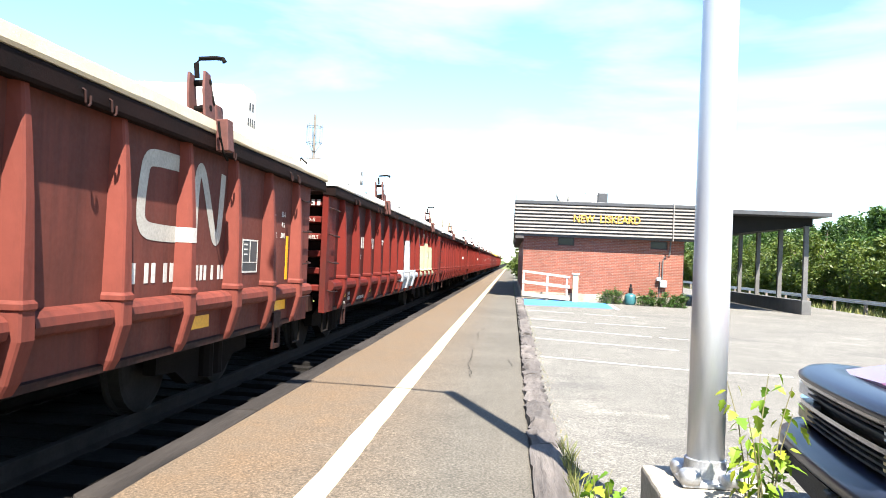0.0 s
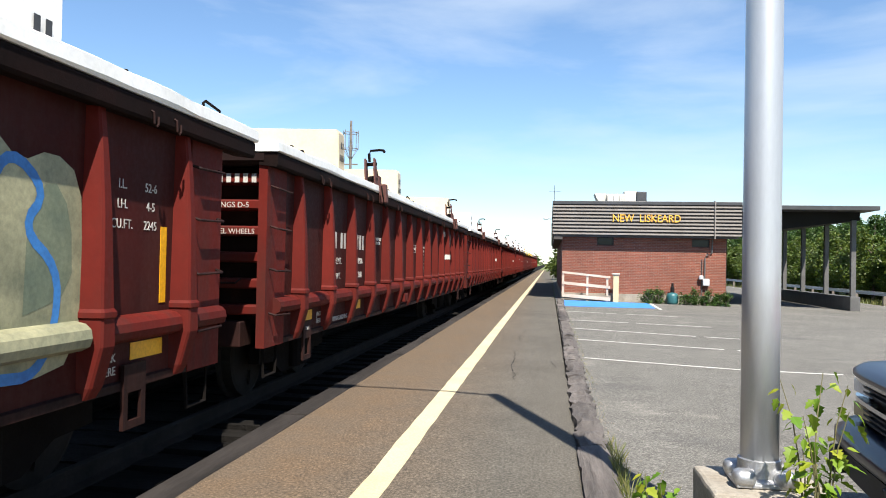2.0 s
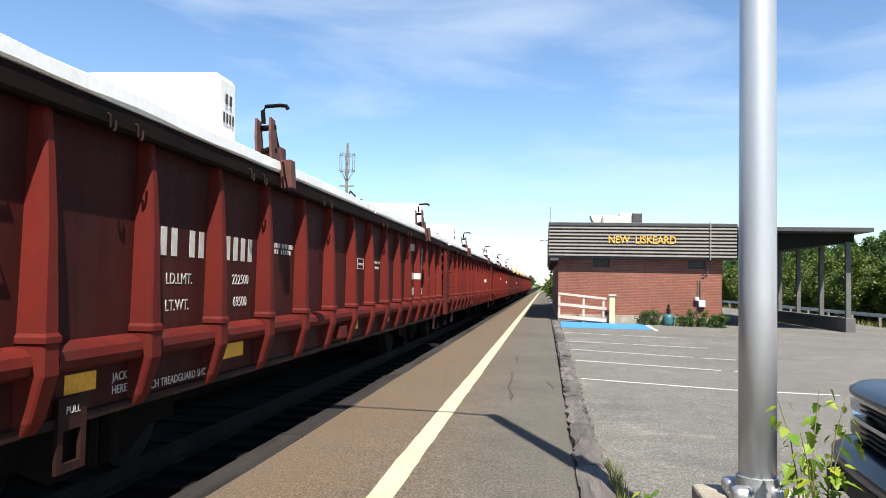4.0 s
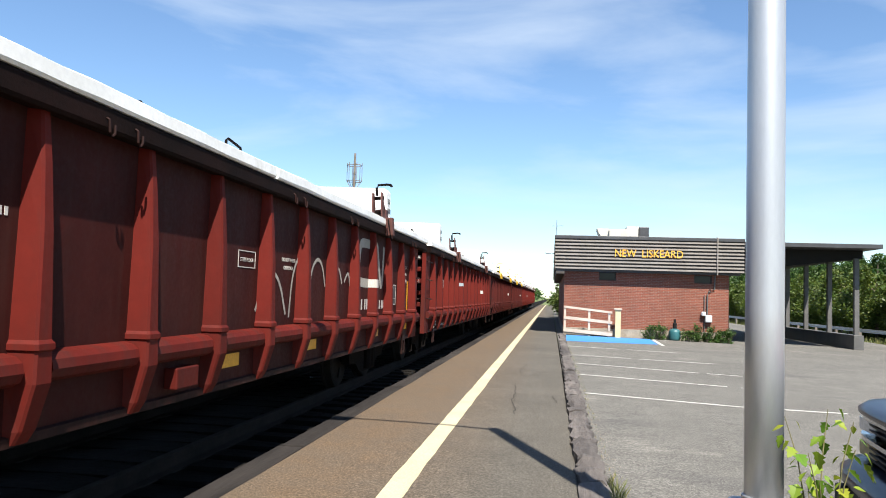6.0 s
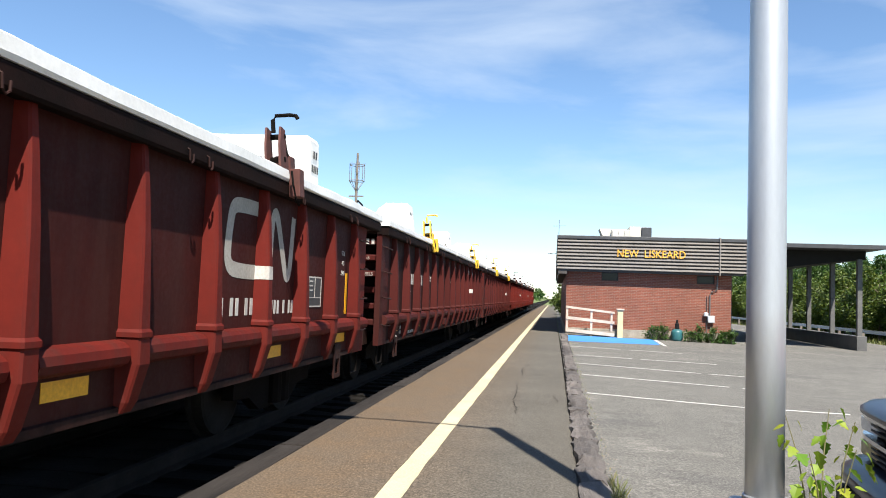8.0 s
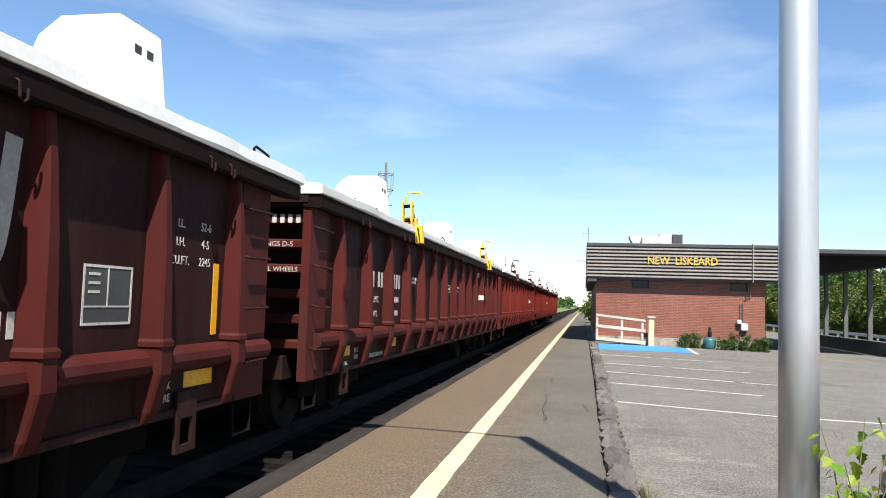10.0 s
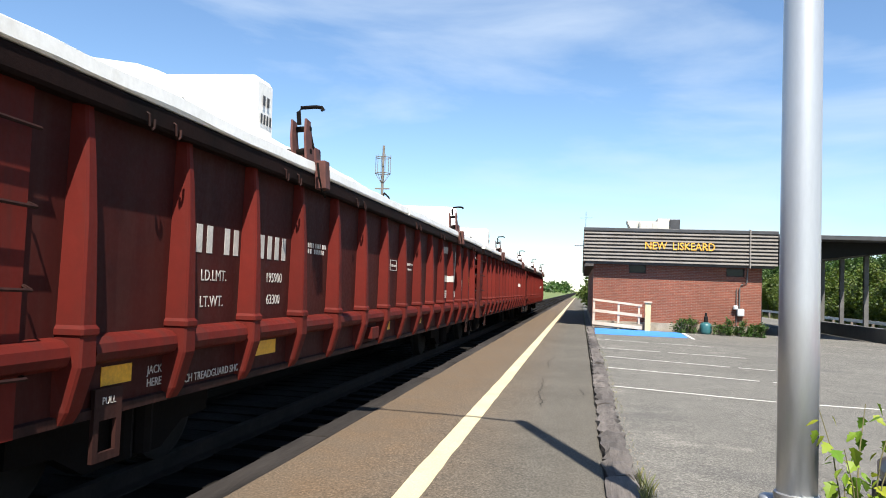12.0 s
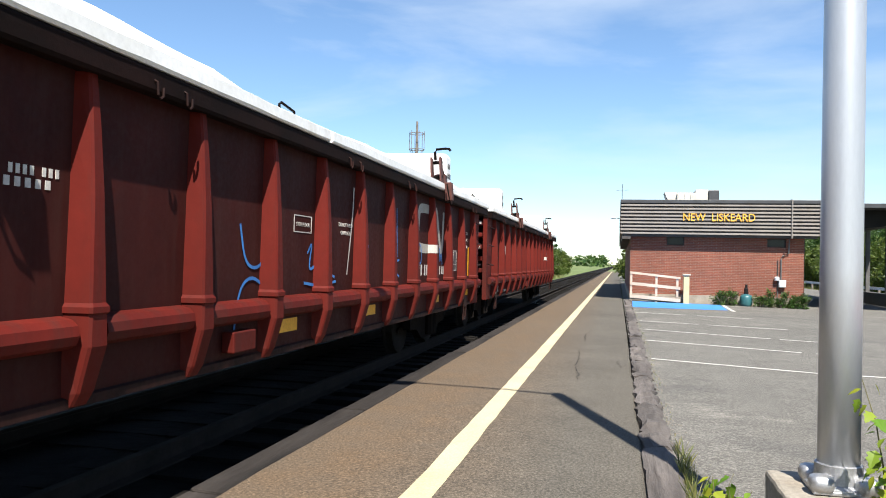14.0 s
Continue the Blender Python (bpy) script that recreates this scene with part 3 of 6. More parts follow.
# ---- station ----
def build_station():
    st = thing("station_building", "single-storey red brick station with dark slatted fascia", "building")
    y0, y1, x0, x1 = 34.35, 57.0, 0.68, 7.6
    bm = bmesh.new()
    # walls as slabs with two high openings in the end wall
    box(bm, x0, y0, 0.28, 2.18, y0 + 0.25, 2.9)
    box(bm, 2.18, y0, 0.28, 2.9, y0 + 0.25, 2.36)
    box(bm, 2.18, y0, 2.74, 2.9, y0 + 0.25, 2.9)
    box(bm, 2.9, y0, 0.28, 6.18, y0 + 0.25, 2.9)
    box(bm, 6.18, y0, 0.28, 6.92, y0 + 0.25, 2.34)
    box(bm, 6.18, y0, 2.7, 6.92, y0 + 0.25, 2.9)
    box(bm, 6.92, y0, 0.28, x1, y0 + 0.25, 2.9)
    box(bm, x0, y0 + 0.25, 0.28, x0 + 0.25, y1, 2.9)
    box(bm, x1 - 0.25, y0 + 0.25, 0.28, x1, y1, 2.9)
    box(bm, x0 + 0.25, y1 - 0.25, 0.28, x1 - 0.25, y1, 2.9)
    part("wall", bm, BRICK, st)
    bm = bmesh.new()
    box(bm, x0 - 0.02, y0 - 0.03, -0.4, x1 + 0.02, y1 + 0.02, 0.28, 0.01)
    part("plinth", bm, CONCRETE, st, "pale concrete footing")
    for wx0, wx1, wz0, wz1 in ((2.18, 2.9, 2.36, 2.74), (6.18, 6.92, 2.34, 2.7)):
        bm = bmesh.new()
        box(bm, wx0, y0 + 0.1, wz0, wx1, y0 + 0.15, wz0 + 0.05)
        box(bm, wx0, y0 + 0.1, wz1 - 0.05, wx1, y0 + 0.15, wz1)
        box(bm, wx0, y0 + 0.1, wz0 + 0.05, wx0 + 0.05, y0 + 0.15, wz1 - 0.05)
        box(bm, wx1 - 0.05, y0 + 0.1, wz0 + 0.05, wx1, y0 + 0.15, wz1 - 0.05)
        w = part("window", bm, FASCIA, st, "small dark high window")
        bm = bmesh.new()
        box(bm, wx0 + 0.05, y0 + 0.115, wz0 + 0.05, wx1 - 0.05, y0 + 0.125, wz1 - 0.05)
        part("pane", bm, DARKGLASS, w)
    # fascia box and slats
    fx0, fx1, fy0, fy1 = 0.25, 8.12, 33.95, 57.4
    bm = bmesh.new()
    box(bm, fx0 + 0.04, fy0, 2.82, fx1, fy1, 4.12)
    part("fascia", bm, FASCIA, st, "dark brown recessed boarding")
    bm = bmesh.new()
    box(bm, fx0 - 0.02, fy0 - 0.07, 4.12, fx1 + 0.02, fy1, 4.27, 0.015)
    part("roof_flashing", bm, TRIM, st, "grey metal roof edge")
    bm = bmesh.new()
    prism(bm, [(0, 0), (0.06, 0.0), (0.06, 0.075), (0.0, 0.06)], 0, fx1 - fx0, "x")
    slat = mesh_of("slat", bm, SLAT)
    bm = bmesh.new()
    box(bm, -0.05, 0.07, 0, 0, fy1 - fy0, 0.06)
    slat_side = mesh_of("slat", bm, SLAT)
    for k in range(9):
        place("slat", slat, st, pose(fx0, fy0 - 0.06, 2.82 + 0.148 * k))
        place("slat", slat_side, st, pose(fx0 + 0.04, fy0 - 0.07, 2.82 + 0.148 * k))
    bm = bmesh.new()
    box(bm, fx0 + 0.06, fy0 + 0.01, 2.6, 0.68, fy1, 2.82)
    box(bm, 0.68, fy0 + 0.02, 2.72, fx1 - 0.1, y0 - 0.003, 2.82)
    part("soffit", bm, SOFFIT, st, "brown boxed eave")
    bm = bmesh.new()
    tube(bm, [(7.03, fy0 - 0.1, 2.7), (7.03, fy0 - 0.1, 4.28), (7.03, fy0 + 0.1, 4.3)], 0.028)
    part("conduit", bm, SLAT, st, "vertical metal conduit on the fascia")
    # roof plant, aerial, floodlight
    u = thing("rooftop_unit", "weathered beige rooftop ventilation unit with flared cowl", "vent", pose(0, 0, 0))
    bm = bmesh.new()
    prism(bm, [(2.4, 5.2), (2.5, 4.95), (3.0, 4.27), (3.0, 5.2)], 40.6, 41.8)
    part("cowl", bm, UNIT, u)
    bm = bmesh.new()
    box(bm, 3.0, 40.4, 4.27, 3.9, 41.8, 5.16, 0.02)
    for k in range(3):
        box(bm, 3.05 + 0.3 * k, 40.36, 4.6, 3.25 + 0.3 * k, 40.4, 5.08)
    part("cabinet", bm, UNIT, u)
    bm = bmesh.new()
    box(bm, 3.9, 40.5, 4.27, 4.5, 41.8, 5.32, 0.02)
    part("cabinet", bm, UNIT, u)
    bm = bmesh.new()
    box(bm, 4.5, 40.4, 4.27, 5.0, 41.6, 5.3, 0.03)
    part("hood", bm, TRIM, u, "dark grey metal hood")
    a = thing("roof_aerial", "thin grey roof aerial with crossed rods", "aerial")
    bm = bmesh.new()
    tube(bm, [(0.3, 34.6, 4.2), (0.3, 34.6, 5.0)], 0.012, 6)
    tube(bm, [(0.05, 34.6, 4.72), (0.6, 34.6, 4.74)], 0.007, 6)
    part("mast", bm, TRIM, a)
    fl = thing("floodlight", "small grey floodlight on an arm at the eave", "lamp")
    bm = bmesh.new()
    tube(bm, [(0.29, 34.2, 3.48), (0.15, 34.2, 3.48), (0.05, 34.2, 3.5)], 0.016, 6)
    part("arm", bm, TRIM, fl)
    bm = bmesh.new()
    box(bm, -0.16, 34.1, 3.46, 0.06, 34.26, 3.54, 0.025)
    part("head", bm, GUARD, fl)
    # sign
    sg = thing("station_sign", "raised amber capital letters reading NEW LISKEARD on slats", "sign")
    me = lettering("NEW  LISKEARD", 0.46)
    w = max(v.co.x for v in me.vertices) - min(v.co.x for v in me.vertices)
    me.materials.clear()
    me.materials.append(GOLD)
    bm = bmesh.new()
    bm.from_mesh(me)
    left = set(bm.verts)
    while left:
        seed = min(left, key=lambda v: v.co.x)
        group, queue = {seed}, [seed]
        while queue:
            for e in queue.pop().link_edges:
                for v in e.verts:
                    if v not in group:
                        group.add(v)
                        queue.append(v)
        left -= group
        one = bmesh.new()
        at = {v: one.verts.new((v.co.x * 2.82 / w, v.co.y, v.co.z * 12)) for v in group}
        for f in bm.faces:
            if f.verts[0] in group:
                one.faces.new([at[v] for v in f.verts])
        part("letter", one, GOLD, sg).matrix_basis = Matrix.Translation((4.205, 33.86, 3.38)) @ FRONT
    bm.free()
    # gas meter and pipes, gas bottle
    g = thing("utility_meter", "grey utility meter with pipe and conduit on brick wall", "meter")
    bm = bmesh.new()
    tube(bm, [(6.72, y0 - 0.05, 0.9), (6.72, y0 - 0.05, 1.85), (6.78, y0 - 0.05, 2.0), (7.0, y0 - 0.05, 2.1), (7.03, y0 - 0.05, 2.7)], 0.03)
    tube(bm, [(6.6, y0 - 0.05, 0.2), (6.6, y0 - 0.05, 1.85)], 0.016)
    part("conduit", bm, COLUMN, g)
    bm = bmesh.new()
    box(bm, 6.62, y0 - 0.19, 0.7, 6.9, y0 - 0.02, 1.0, 0.03)
    lathe(bm, [(0.1, 0), (0.1, 0.12), (0.06, 0.16)], 14, (6.56, y0 - 0.1, 0.98))
    part("case", bm, METER, g)
    b = thing("gas_bottle", "teal metal gas bottle standing by the wall", "gas bottle", pose(5.35, 34.05, lot_z(5.35)))
    bm = bmesh.new()
    lathe(bm, [(0.2, 0.0), (0.23, 0.04), (0.25, 0.1), (0.25, 0.36), (0.22, 0.44), (0.1, 0.5)], 20)
    part("tank", bm, TEAL, b, smooth=True)
    bm = bmesh.new()
    lathe(bm, [(0.085, 0.48), (0.085, 0.72), (0.05, 0.76), (0.05, 0.9)], 12)
    part("valve_cap", bm, CANOPY, b)
    # ramp with rails
    r = thing("ramp_railing", "pale weathered wooden handrail of an access ramp", "railing")
    yy = 33.75
    for x, zt in ((0.73, 1.18), (1.76, 1.08), (2.6, 1.0)):
        bm = bmesh.new()
        box(bm, x - 0.045, yy - 0.045, -0.1, x + 0.045, yy + 0.045, zt, 0.006)
        part("post", bm, PALE_WOOD, r)
    for za, zb, h in ((1.22, 1.03, 0.09), (0.78, 0.62, 0.12), (0.26, 0.12, 0.14)):
        bm = bmesh.new()
        prism(bm, [(0.68, za - h), (2.72, zb - h), (2.72, zb), (0.68, za)], yy - 0.085, yy - 0.048)
        part("rail", bm, PALE_WOOD, r)
    p = thing("gate_post", "stout cream painted post with a flat cap beside the ramp", "post")
    bm = bmesh.new()
    box(bm, 2.84, yy - 0.12, -0.1, 3.07, yy + 0.1, 1.1, 0.01)
    part("shaft", bm, CREAM_POST, p)
    bm = bmesh.new()
    box(bm, 2.79, yy - 0.17, 1.1, 3.12, yy + 0.15, 1.17, 0.02)
    part("cap", bm, PALE_WOOD, p)
    bm = bmesh.new()
    prism(bm, [(yy - 0.05, 0.0), (y0 - 0.035, 0.0), (y0 - 0.035, 0.2), (yy - 0.05, 0.2)], 0.7, 2.75, "x")
    solid("access_ramp", bm, CONCRETE, "low concrete access ramp by the brick wall", "ramp")


def build_canopy():
    c = thing("canopy", "flat dark canopy on slim grey columns beside the station", "canopy")
    bm = bmesh.new()
    box(bm, 8.15, 34.0, 3.98, 13.6, 52.0, 4.16, 0.01)
    part("roof_edge", bm, TRIM, c, "grey metal flashing")
    # Ceiling colour is near-black to hold the shade below the roof.
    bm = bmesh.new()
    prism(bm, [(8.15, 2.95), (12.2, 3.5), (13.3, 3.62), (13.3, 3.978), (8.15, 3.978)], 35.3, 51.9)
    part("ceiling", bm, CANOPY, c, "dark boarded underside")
    for y in (35.2, 38.4, 41.7, 44.8, 48.0):
        bm = bmesh.new()
        box(bm, 12.9, y - 0.09, -0.3, 13.1, y + 0.09, 3.62, 0.012)
        part("column", bm, COLUMN, c)
    for y in (38.4, 44.8):
        bm = bmesh.new()
        box(bm, 8.3, y - 0.08, -0.3, 8.5, y + 0.08, 3.1, 0.012)
        part("column", bm, COLUMN, c)
    # Column grey instead of concrete: the canopy's shade is painted into the wall.
    bm = bmesh.new()
    box(bm, 12.8, 34.9, -0.35, 13.2, 51.5, 0.36, 0.015)
    solid("low_wall", bm, COLUMN, "low concrete wall under the canopy columns, canopy shade in its dark grey", "wall", kind="structure")


def build_guardrail():
    g = thing("guardrail", "galvanised corrugated steel guardrail on posts", "guardrail")
    bm = bmesh.new()
    prism(bm, [(18.0, 0.12), (18.05, 0.16), (18.0, 0.22), (18.05, 0.28), (18.0, 0.32), (18.06, 0.32), (18.11, 0.28), (18.06, 0.22), (18.11, 0.16), (18.06, 0.12)], 22, 110)
    part("beam", bm, GUARD, g)
    for k in range(23):
        bm = bmesh.new()
        box(bm, 18.11, 22.4 + 3.8 * k, -0.75, 18.25, 22.55 + 3.8 * k, 0.3)
        part("post", bm, POLEWOOD, g)


# ---- lamp pole ----
def build_lamp():
    px, py = 1.288, 5.27
    top = 6.87
    lamp = thing("lamp_post", "tall brushed aluminium lamp post with a long arm", "lamp post")
    bm = bmesh.new()
    lathe(bm, [(0.1, 0.42), (0.1, 1.5), (0.097, 3.5), (0.085, top), (0.04, top + 0.03)], 40, (px, py, 0))
    part("pole", bm, GALV, lamp, smooth=True)
    bm = bmesh.new()
    lathe(bm, [(0.15, 0.375), (0.15, 0.395), (0.115, 0.41), (0.112, 0.5), (0.103, 0.505)], 32, (px, py, 0))
    box(bm, px - 0.15, py - 0.15, 0.37, px + 0.15, py + 0.15, 0.392, 0.006)
    base = part("base_flange", bm, CAST, lamp, "cast base with four lugs")
    for sx in (-1, 1):
        for sy in (-1, 1):
            bm = bmesh.new()
            cx, cy = px + sx * 0.105, py + sy * 0.105
            box(bm, cx - 0.058, cy - 0.058, 0.372, cx + 0.058, cy + 0.058, 0.462, 0.034)
            part("bolt_cover", bm, CAST, lamp, "rounded cast cover", smooth=True)
    bm = bmesh.new()
    pts = [(px - 0.05, py, top - 0.05)]
    for k in range(1, 7):
        pts.append((px - 0.05 - 1.72 * k / 6, py + 0.25 * k / 6, top - 0.05 + 0.05 * math.sin(math.pi * k / 6)))
    tube(bm, pts, 0.032, 10, 0.024)
    part("arm", bm, GALV, lamp)
    bm = bmesh.new()
    box(bm, px - 2.35, py + 0.16, top - 0.13, px - 1.72, py + 0.42, top - 0.01, 0.05)
    part("lamp_head", bm, CAST, lamp)
    bm = bmesh.new()
    box(bm, px - 0.29, py - 0.27, -0.4, px + 0.33, py + 0.33, 0.365, 0.02)
    bmesh.ops.subdivide_edges(bm, edges=bm.edges[:], cuts=4, use_grid_fill=True)
    for v in bm.verts:
        v.co += Vector((noise.noise(v.co * 5), noise.noise(v.co * 5 + Vector((9, 0, 0))), 0.5 * noise.noise(v.co * 6))) * 0.014
    solid("lamp_footing", bm, CONCRETE, "chipped square concrete footing of the lamp post", "footing")


# ---- plants ----
def leaf_cloud(bm, centre, radii, count, size, rng, inner=0.55):
    for _ in range(count):
        d = Vector((rng.gauss(0, 1), rng.gauss(0, 1), rng.gauss(0, 1))).normalized()
        k = rng.uniform(inner, 1.0)
        c = Vector(centre) + Vector((d.x * radii[0], d.y * radii[1], d.z * radii[2])) * k
        u = Vector((rng.gauss(0, 1), rng.gauss(0, 1), rng.gauss(0, 0.7))).normalized()
        w = u.cross(Vector((rng.gauss(0, 1), rng.gauss(0, 1), rng.gauss(0, 1)))).normalized()
        s = size * rng.uniform(0.6, 1.3)
        vs = [bm.verts.new(c + p) for p in (-u * s, w * s * 0.45, u * s, -w * s * 0.45)]
        bm.faces.new(vs)


def build_tree(h, spread, rng, material, leaves=2600, size=0.17, conifer=False):
    t = thing("tree", "leafy green tree with an uneven dense crown", "tree")
    bm = bmesh.new()
    bend = rng.uniform(-0.2, 0.2)
    tube(bm, [(0, 0, -0.6), (bend * 0.5, 0, h * 0.35), (bend, 0.1, h * 0.9)], 0.14, 7, 0.03)
    ends = []
    for _ in range(7):
        a, z = rng.uniform(0, 6.28), rng.uniform(0.25, 0.75) * h
        e = Vector((math.cos(a) * spread * 0.7, math.sin(a) * spread * 0.7, z + rng.uniform(0.1, 0.25) * h))
        tube(bm, [(bend * z / h, 0, z), e * 0.5 + Vector((0, 0, z * 0.5)), e], 0.05, 5, 0.012)
        ends.append(e)
    part("trunk", bm, BARK, t)
    bm = bmesh.new()
    blobs = [(e, rng.uniform(0.35, 0.6) * spread) for e in ends]
    for _ in range(9):
        a, z = rng.uniform(0, 6.28), rng.uniform(0.12, 0.97)
        rad = spread * (0.9 - 0.65 * z) * rng.uniform(0.5, 1.0)
        blobs.append((Vector((math.cos(a) * rad, math.sin(a) * rad, z * h)), spread * rng.uniform(0.28, 0.5) * (1.15 - 0.6 * z)))
    for c, r in blobs:
        leaf_cloud(bm, c, (r, r, r * 0.9), leaves // len(blobs), size, rng, 0.4)
    part("crown", bm, material, t)
    return t


def build_shrub(h, w, rng, material, leaves=900, size=0.1, label="low leafy green shrub with an open outline"):
    t = thing("shrub", label, "shrub")
    bm = bmesh.new()
    for _ in range(8):
        a = rng.uniform(0, 6.28)
        e = (math.cos(a) * w * 0.5, math.sin(a) * w * 0.5, h * rng.uniform(0.5, 0.85))
        tube(bm, [(0, 0, -0.3), (e[0] * 0.4, e[1] * 0.4, h * 0.4), e], 0.02, 5, 0.006)
    part("stem", bm, BARK, t)
    bm = bmesh.new()
    for _ in range(10):
        a, q = rng.uniform(0, 6.28), rng.uniform(0, 0.7)
        z = rng.uniform(0.15, 0.85) * h
        r = w * rng.uniform(0.18, 0.34)
        leaf_cloud(bm, (math.cos(a) * w * q * 0.6, math.sin(a) * w * q * 0.6, z), (r, r, r), leaves // 10, size, rng, 0.2)
    part("foliage", bm, material, t)
    return t


def leaf_mesh(name, material, length, width, lobes):
    """A broad leaf with pointed lobes, folded a little along its middle."""
    bm = bmesh.new()
    prof = [(0.0, 0.0), (0.12, 0.2), (0.28, 0.5), (0.42, 0.3), (0.56, 0.44), (0.72, 0.2), (0.84, 0.2), (1.0, 0.0)] if lobes else [(0, 0), (0.2, 0.3), (0.45, 0.46), (0.7, 0.3), (1, 0)]
    mid = [bm.verts.new((0, a * length, -0.12 * length * a * a)) for a, _ in prof]
    for s in (-1, 1):
        side = [bm.verts.new((s * b * width, (a - 0.06 * b) * length, 0.22 * b * width - 0.14 * length * a * a)) for a, b in prof]
        for i in range(len(prof) - 1):
            vs = [mid[i], mid[i + 1], side[i + 1], side[i]]
            vs = [v for j, v in enumerate(vs)]
            try:
                bm.faces.new(vs if s > 0 else vs[::-1])
            except ValueError:
                pass
    bmesh.ops.remove_doubles(bm, verts=bm.verts[:], dist=0.0005)
    return mesh_of(name, bm, material)


def build_sapling(x, y, h, spread, n, rng, label):
    t = thing("sapling", label, "sapling", pose(x, y, lot_z(x) - 0.01))
    big = leaf_mesh("leaf", LEAF_C, 0.088, 0.066, True)
    small = leaf_mesh("leaf", LEAF_C, 0.065, 0.034, False)
    for k in range(n):
        a = 6.28 * k / n + rng.uniform(-0.4, 0.4)
        q = spread * rng.uniform(0.35, 1.0)
        hh = h * rng.uniform(0.62, 1.0)
        pts = [Vector((math.cos(a) * q * u ** 1.4 + 0.02 * math.sin(u * 6 + k), math.sin(a) * q * u ** 1.4, hh * u)) for u in (0, 0.2, 0.4, 0.6, 0.8, 1.0)]
        bm = bmesh.new()
        tube(bm, pts, 0.008, 6, 0.002)
        part("stem", bm, TWIG, t)
        for u in range(5 + int(hh * 18)):
            f = 0.22 + 0.78 * (u + rng.random()) / (5 + int(hh * 18))
            f = min(f, 1.0)
            i = min(int(f * 5), 4)
            p = pts[i].lerp(pts[i + 1], f * 5 - i)
            out = rng.uniform(0, 6.28)
            st = p + Vector((math.cos(out), math.sin(out), 0.25)) * rng.uniform(0.01, 0.07)
            place("leaf", big if rng.random() < 0.65 else small, t,
                  Matrix.Translation(st) @ Euler((rng.uniform(-1.25, -0.2), rng.uniform(-0.5, 0.5), out - 1.57)).to_matrix().to_4x4() @ Matrix.Scale(rng.uniform(0.7, 1.15), 4))
    return t


def build_plants():
    rng = random.Random(4)
    # woods behind the car park
    kinds = [build_tree(rng.uniform(6.3, 8.2), rng.uniform(2.0, 2.9), rng, LEAF_A, 8200, 0.135) for _ in range(6)]
    low = [build_tree(rng.uniform(3.4, 5.0), rng.uniform(1.7, 2.4), rng, LEAF_B, 6200, 0.12) for _ in range(4)]
    spots = []
    for k in range(56):
        spots.append((25.0 + rng.uniform(-1.0, 8.0), 28 + k * 1.7 + rng.uniform(-1, 1), kinds))
    for k in range(44):
        spots.append((21.6 + rng.uniform(-0.6, 1.6), 30 + k * 1.9 + rng.uniform(-1, 1), low))
    # beyond the end of the track view, both sides
    for k in range(14):
        spots.append((-12.5 - rng.uniform(0, 5), 62 + k * 9 + rng.uniform(-3, 3), low))
    for k in range(10):
        spots.append((5.0 + rng.uniform(0, 4), 80 + k * 14 + rng.uniform(-4, 4), low if k % 2 else kinds))
    for k in range(10):
        spots.append((-16 - rng.uniform(0, 8), 110 + k * 16 + rng.uniform(-3, 3), kinds))
    spots += [(-19.0, 52.0, kinds), (-21.0, 55.0, kinds), (-17.0, 60.0, kinds)]
    used = set()
    for x, y, ks in spots:
        src = rng.choice(ks)
        m = pose(x, y, -0.75 if x > 0 else -0.5, 0, 0, rng.uniform(0, 360))
        if src.name not in used:
            used.add(src.name)
            src.matrix_basis = m
        else:
            copy_thing(src, m)
    for o in kinds + low:
        if o.name not in used:
            o.matrix_basis = pose(28, 125, -0.7)
    # bushes left of the line
    bushes = [build_shrub(rng.uniform(3.2, 4.4), rng.uniform(2.8, 3.8), rng, LEAF_B, 3600, 0.15) for _ in range(4)]
    for i, b in enumerate(bushes):
        b.matrix_basis = pose(-9.5, 44 + 3 * i, -0.45)
    for k in range(46):
        copy_thing(rng.choice(bushes), pose(-9.4 - rng.uniform(0, 3.6), 38 + k * 2.6 + rng.uniform(-1, 1), -0.5, 0, 0, rng.uniform(0, 360)))
    for k in range(7):
        copy_thing(rng.choice(bushes), pose(2.2 + rng.uniform(-0.6, 1.6), 61 + k * 3.0, -0.4, 0, 0, rng.uniform(0, 360)))
    # foundation planting
    for x in (4.35, 4.75, 5.85, 6.25, 6.7, 7.15, 7.5):
        s = build_shrub(rng.uniform(0.5, 0.8), rng.uniform(0.55, 0.8), rng, LEAF_A, 600, 0.05, "small straggly shrub against the brick wall")
        s.matrix_basis = pose(x, 34.42 + rng.uniform(-0.15, 0.1), lot_z(x))
    # far woods
    bm = bmesh.new()
    for side, x0, x1 in ((-1, -300, -40), (1, 14, 300)):
        for _ in range(420):
            x, y = rng.uniform(x0, x1), rng.uniform(190, 420) if side > 0 else rng.uniform(150, 420)
            if side > 0 and x < 14 + (y - 190) * 0.02:
                continue
            hh = rng.uniform(6, 10)
            leaf_cloud(bm, (x, y, hh * 0.45), (3.2, 3.2, hh * 0.5), 42, 1.0, rng, 0.5)
    for _ in range(160):
        x, y = rng.uniform(-60, 70), rng.uniform(480, 700)
        if abs(x + 4) < 5:
            continue
        leaf_cloud(bm, (x, y, 3.5), (5, 5, 4.2), 36, 1.4, rng, 0.5)
    solid("far_woods", bm, LEAF_A, "distant dark green woods along the line", "woods", kind="stuff")
    # saplings at the lamp post and by the kerb
    build_sapling(1.47, 4.9, 1.08, 0.2, 7, rng, "bright yellow-green maple sapling beside the lamp footing")
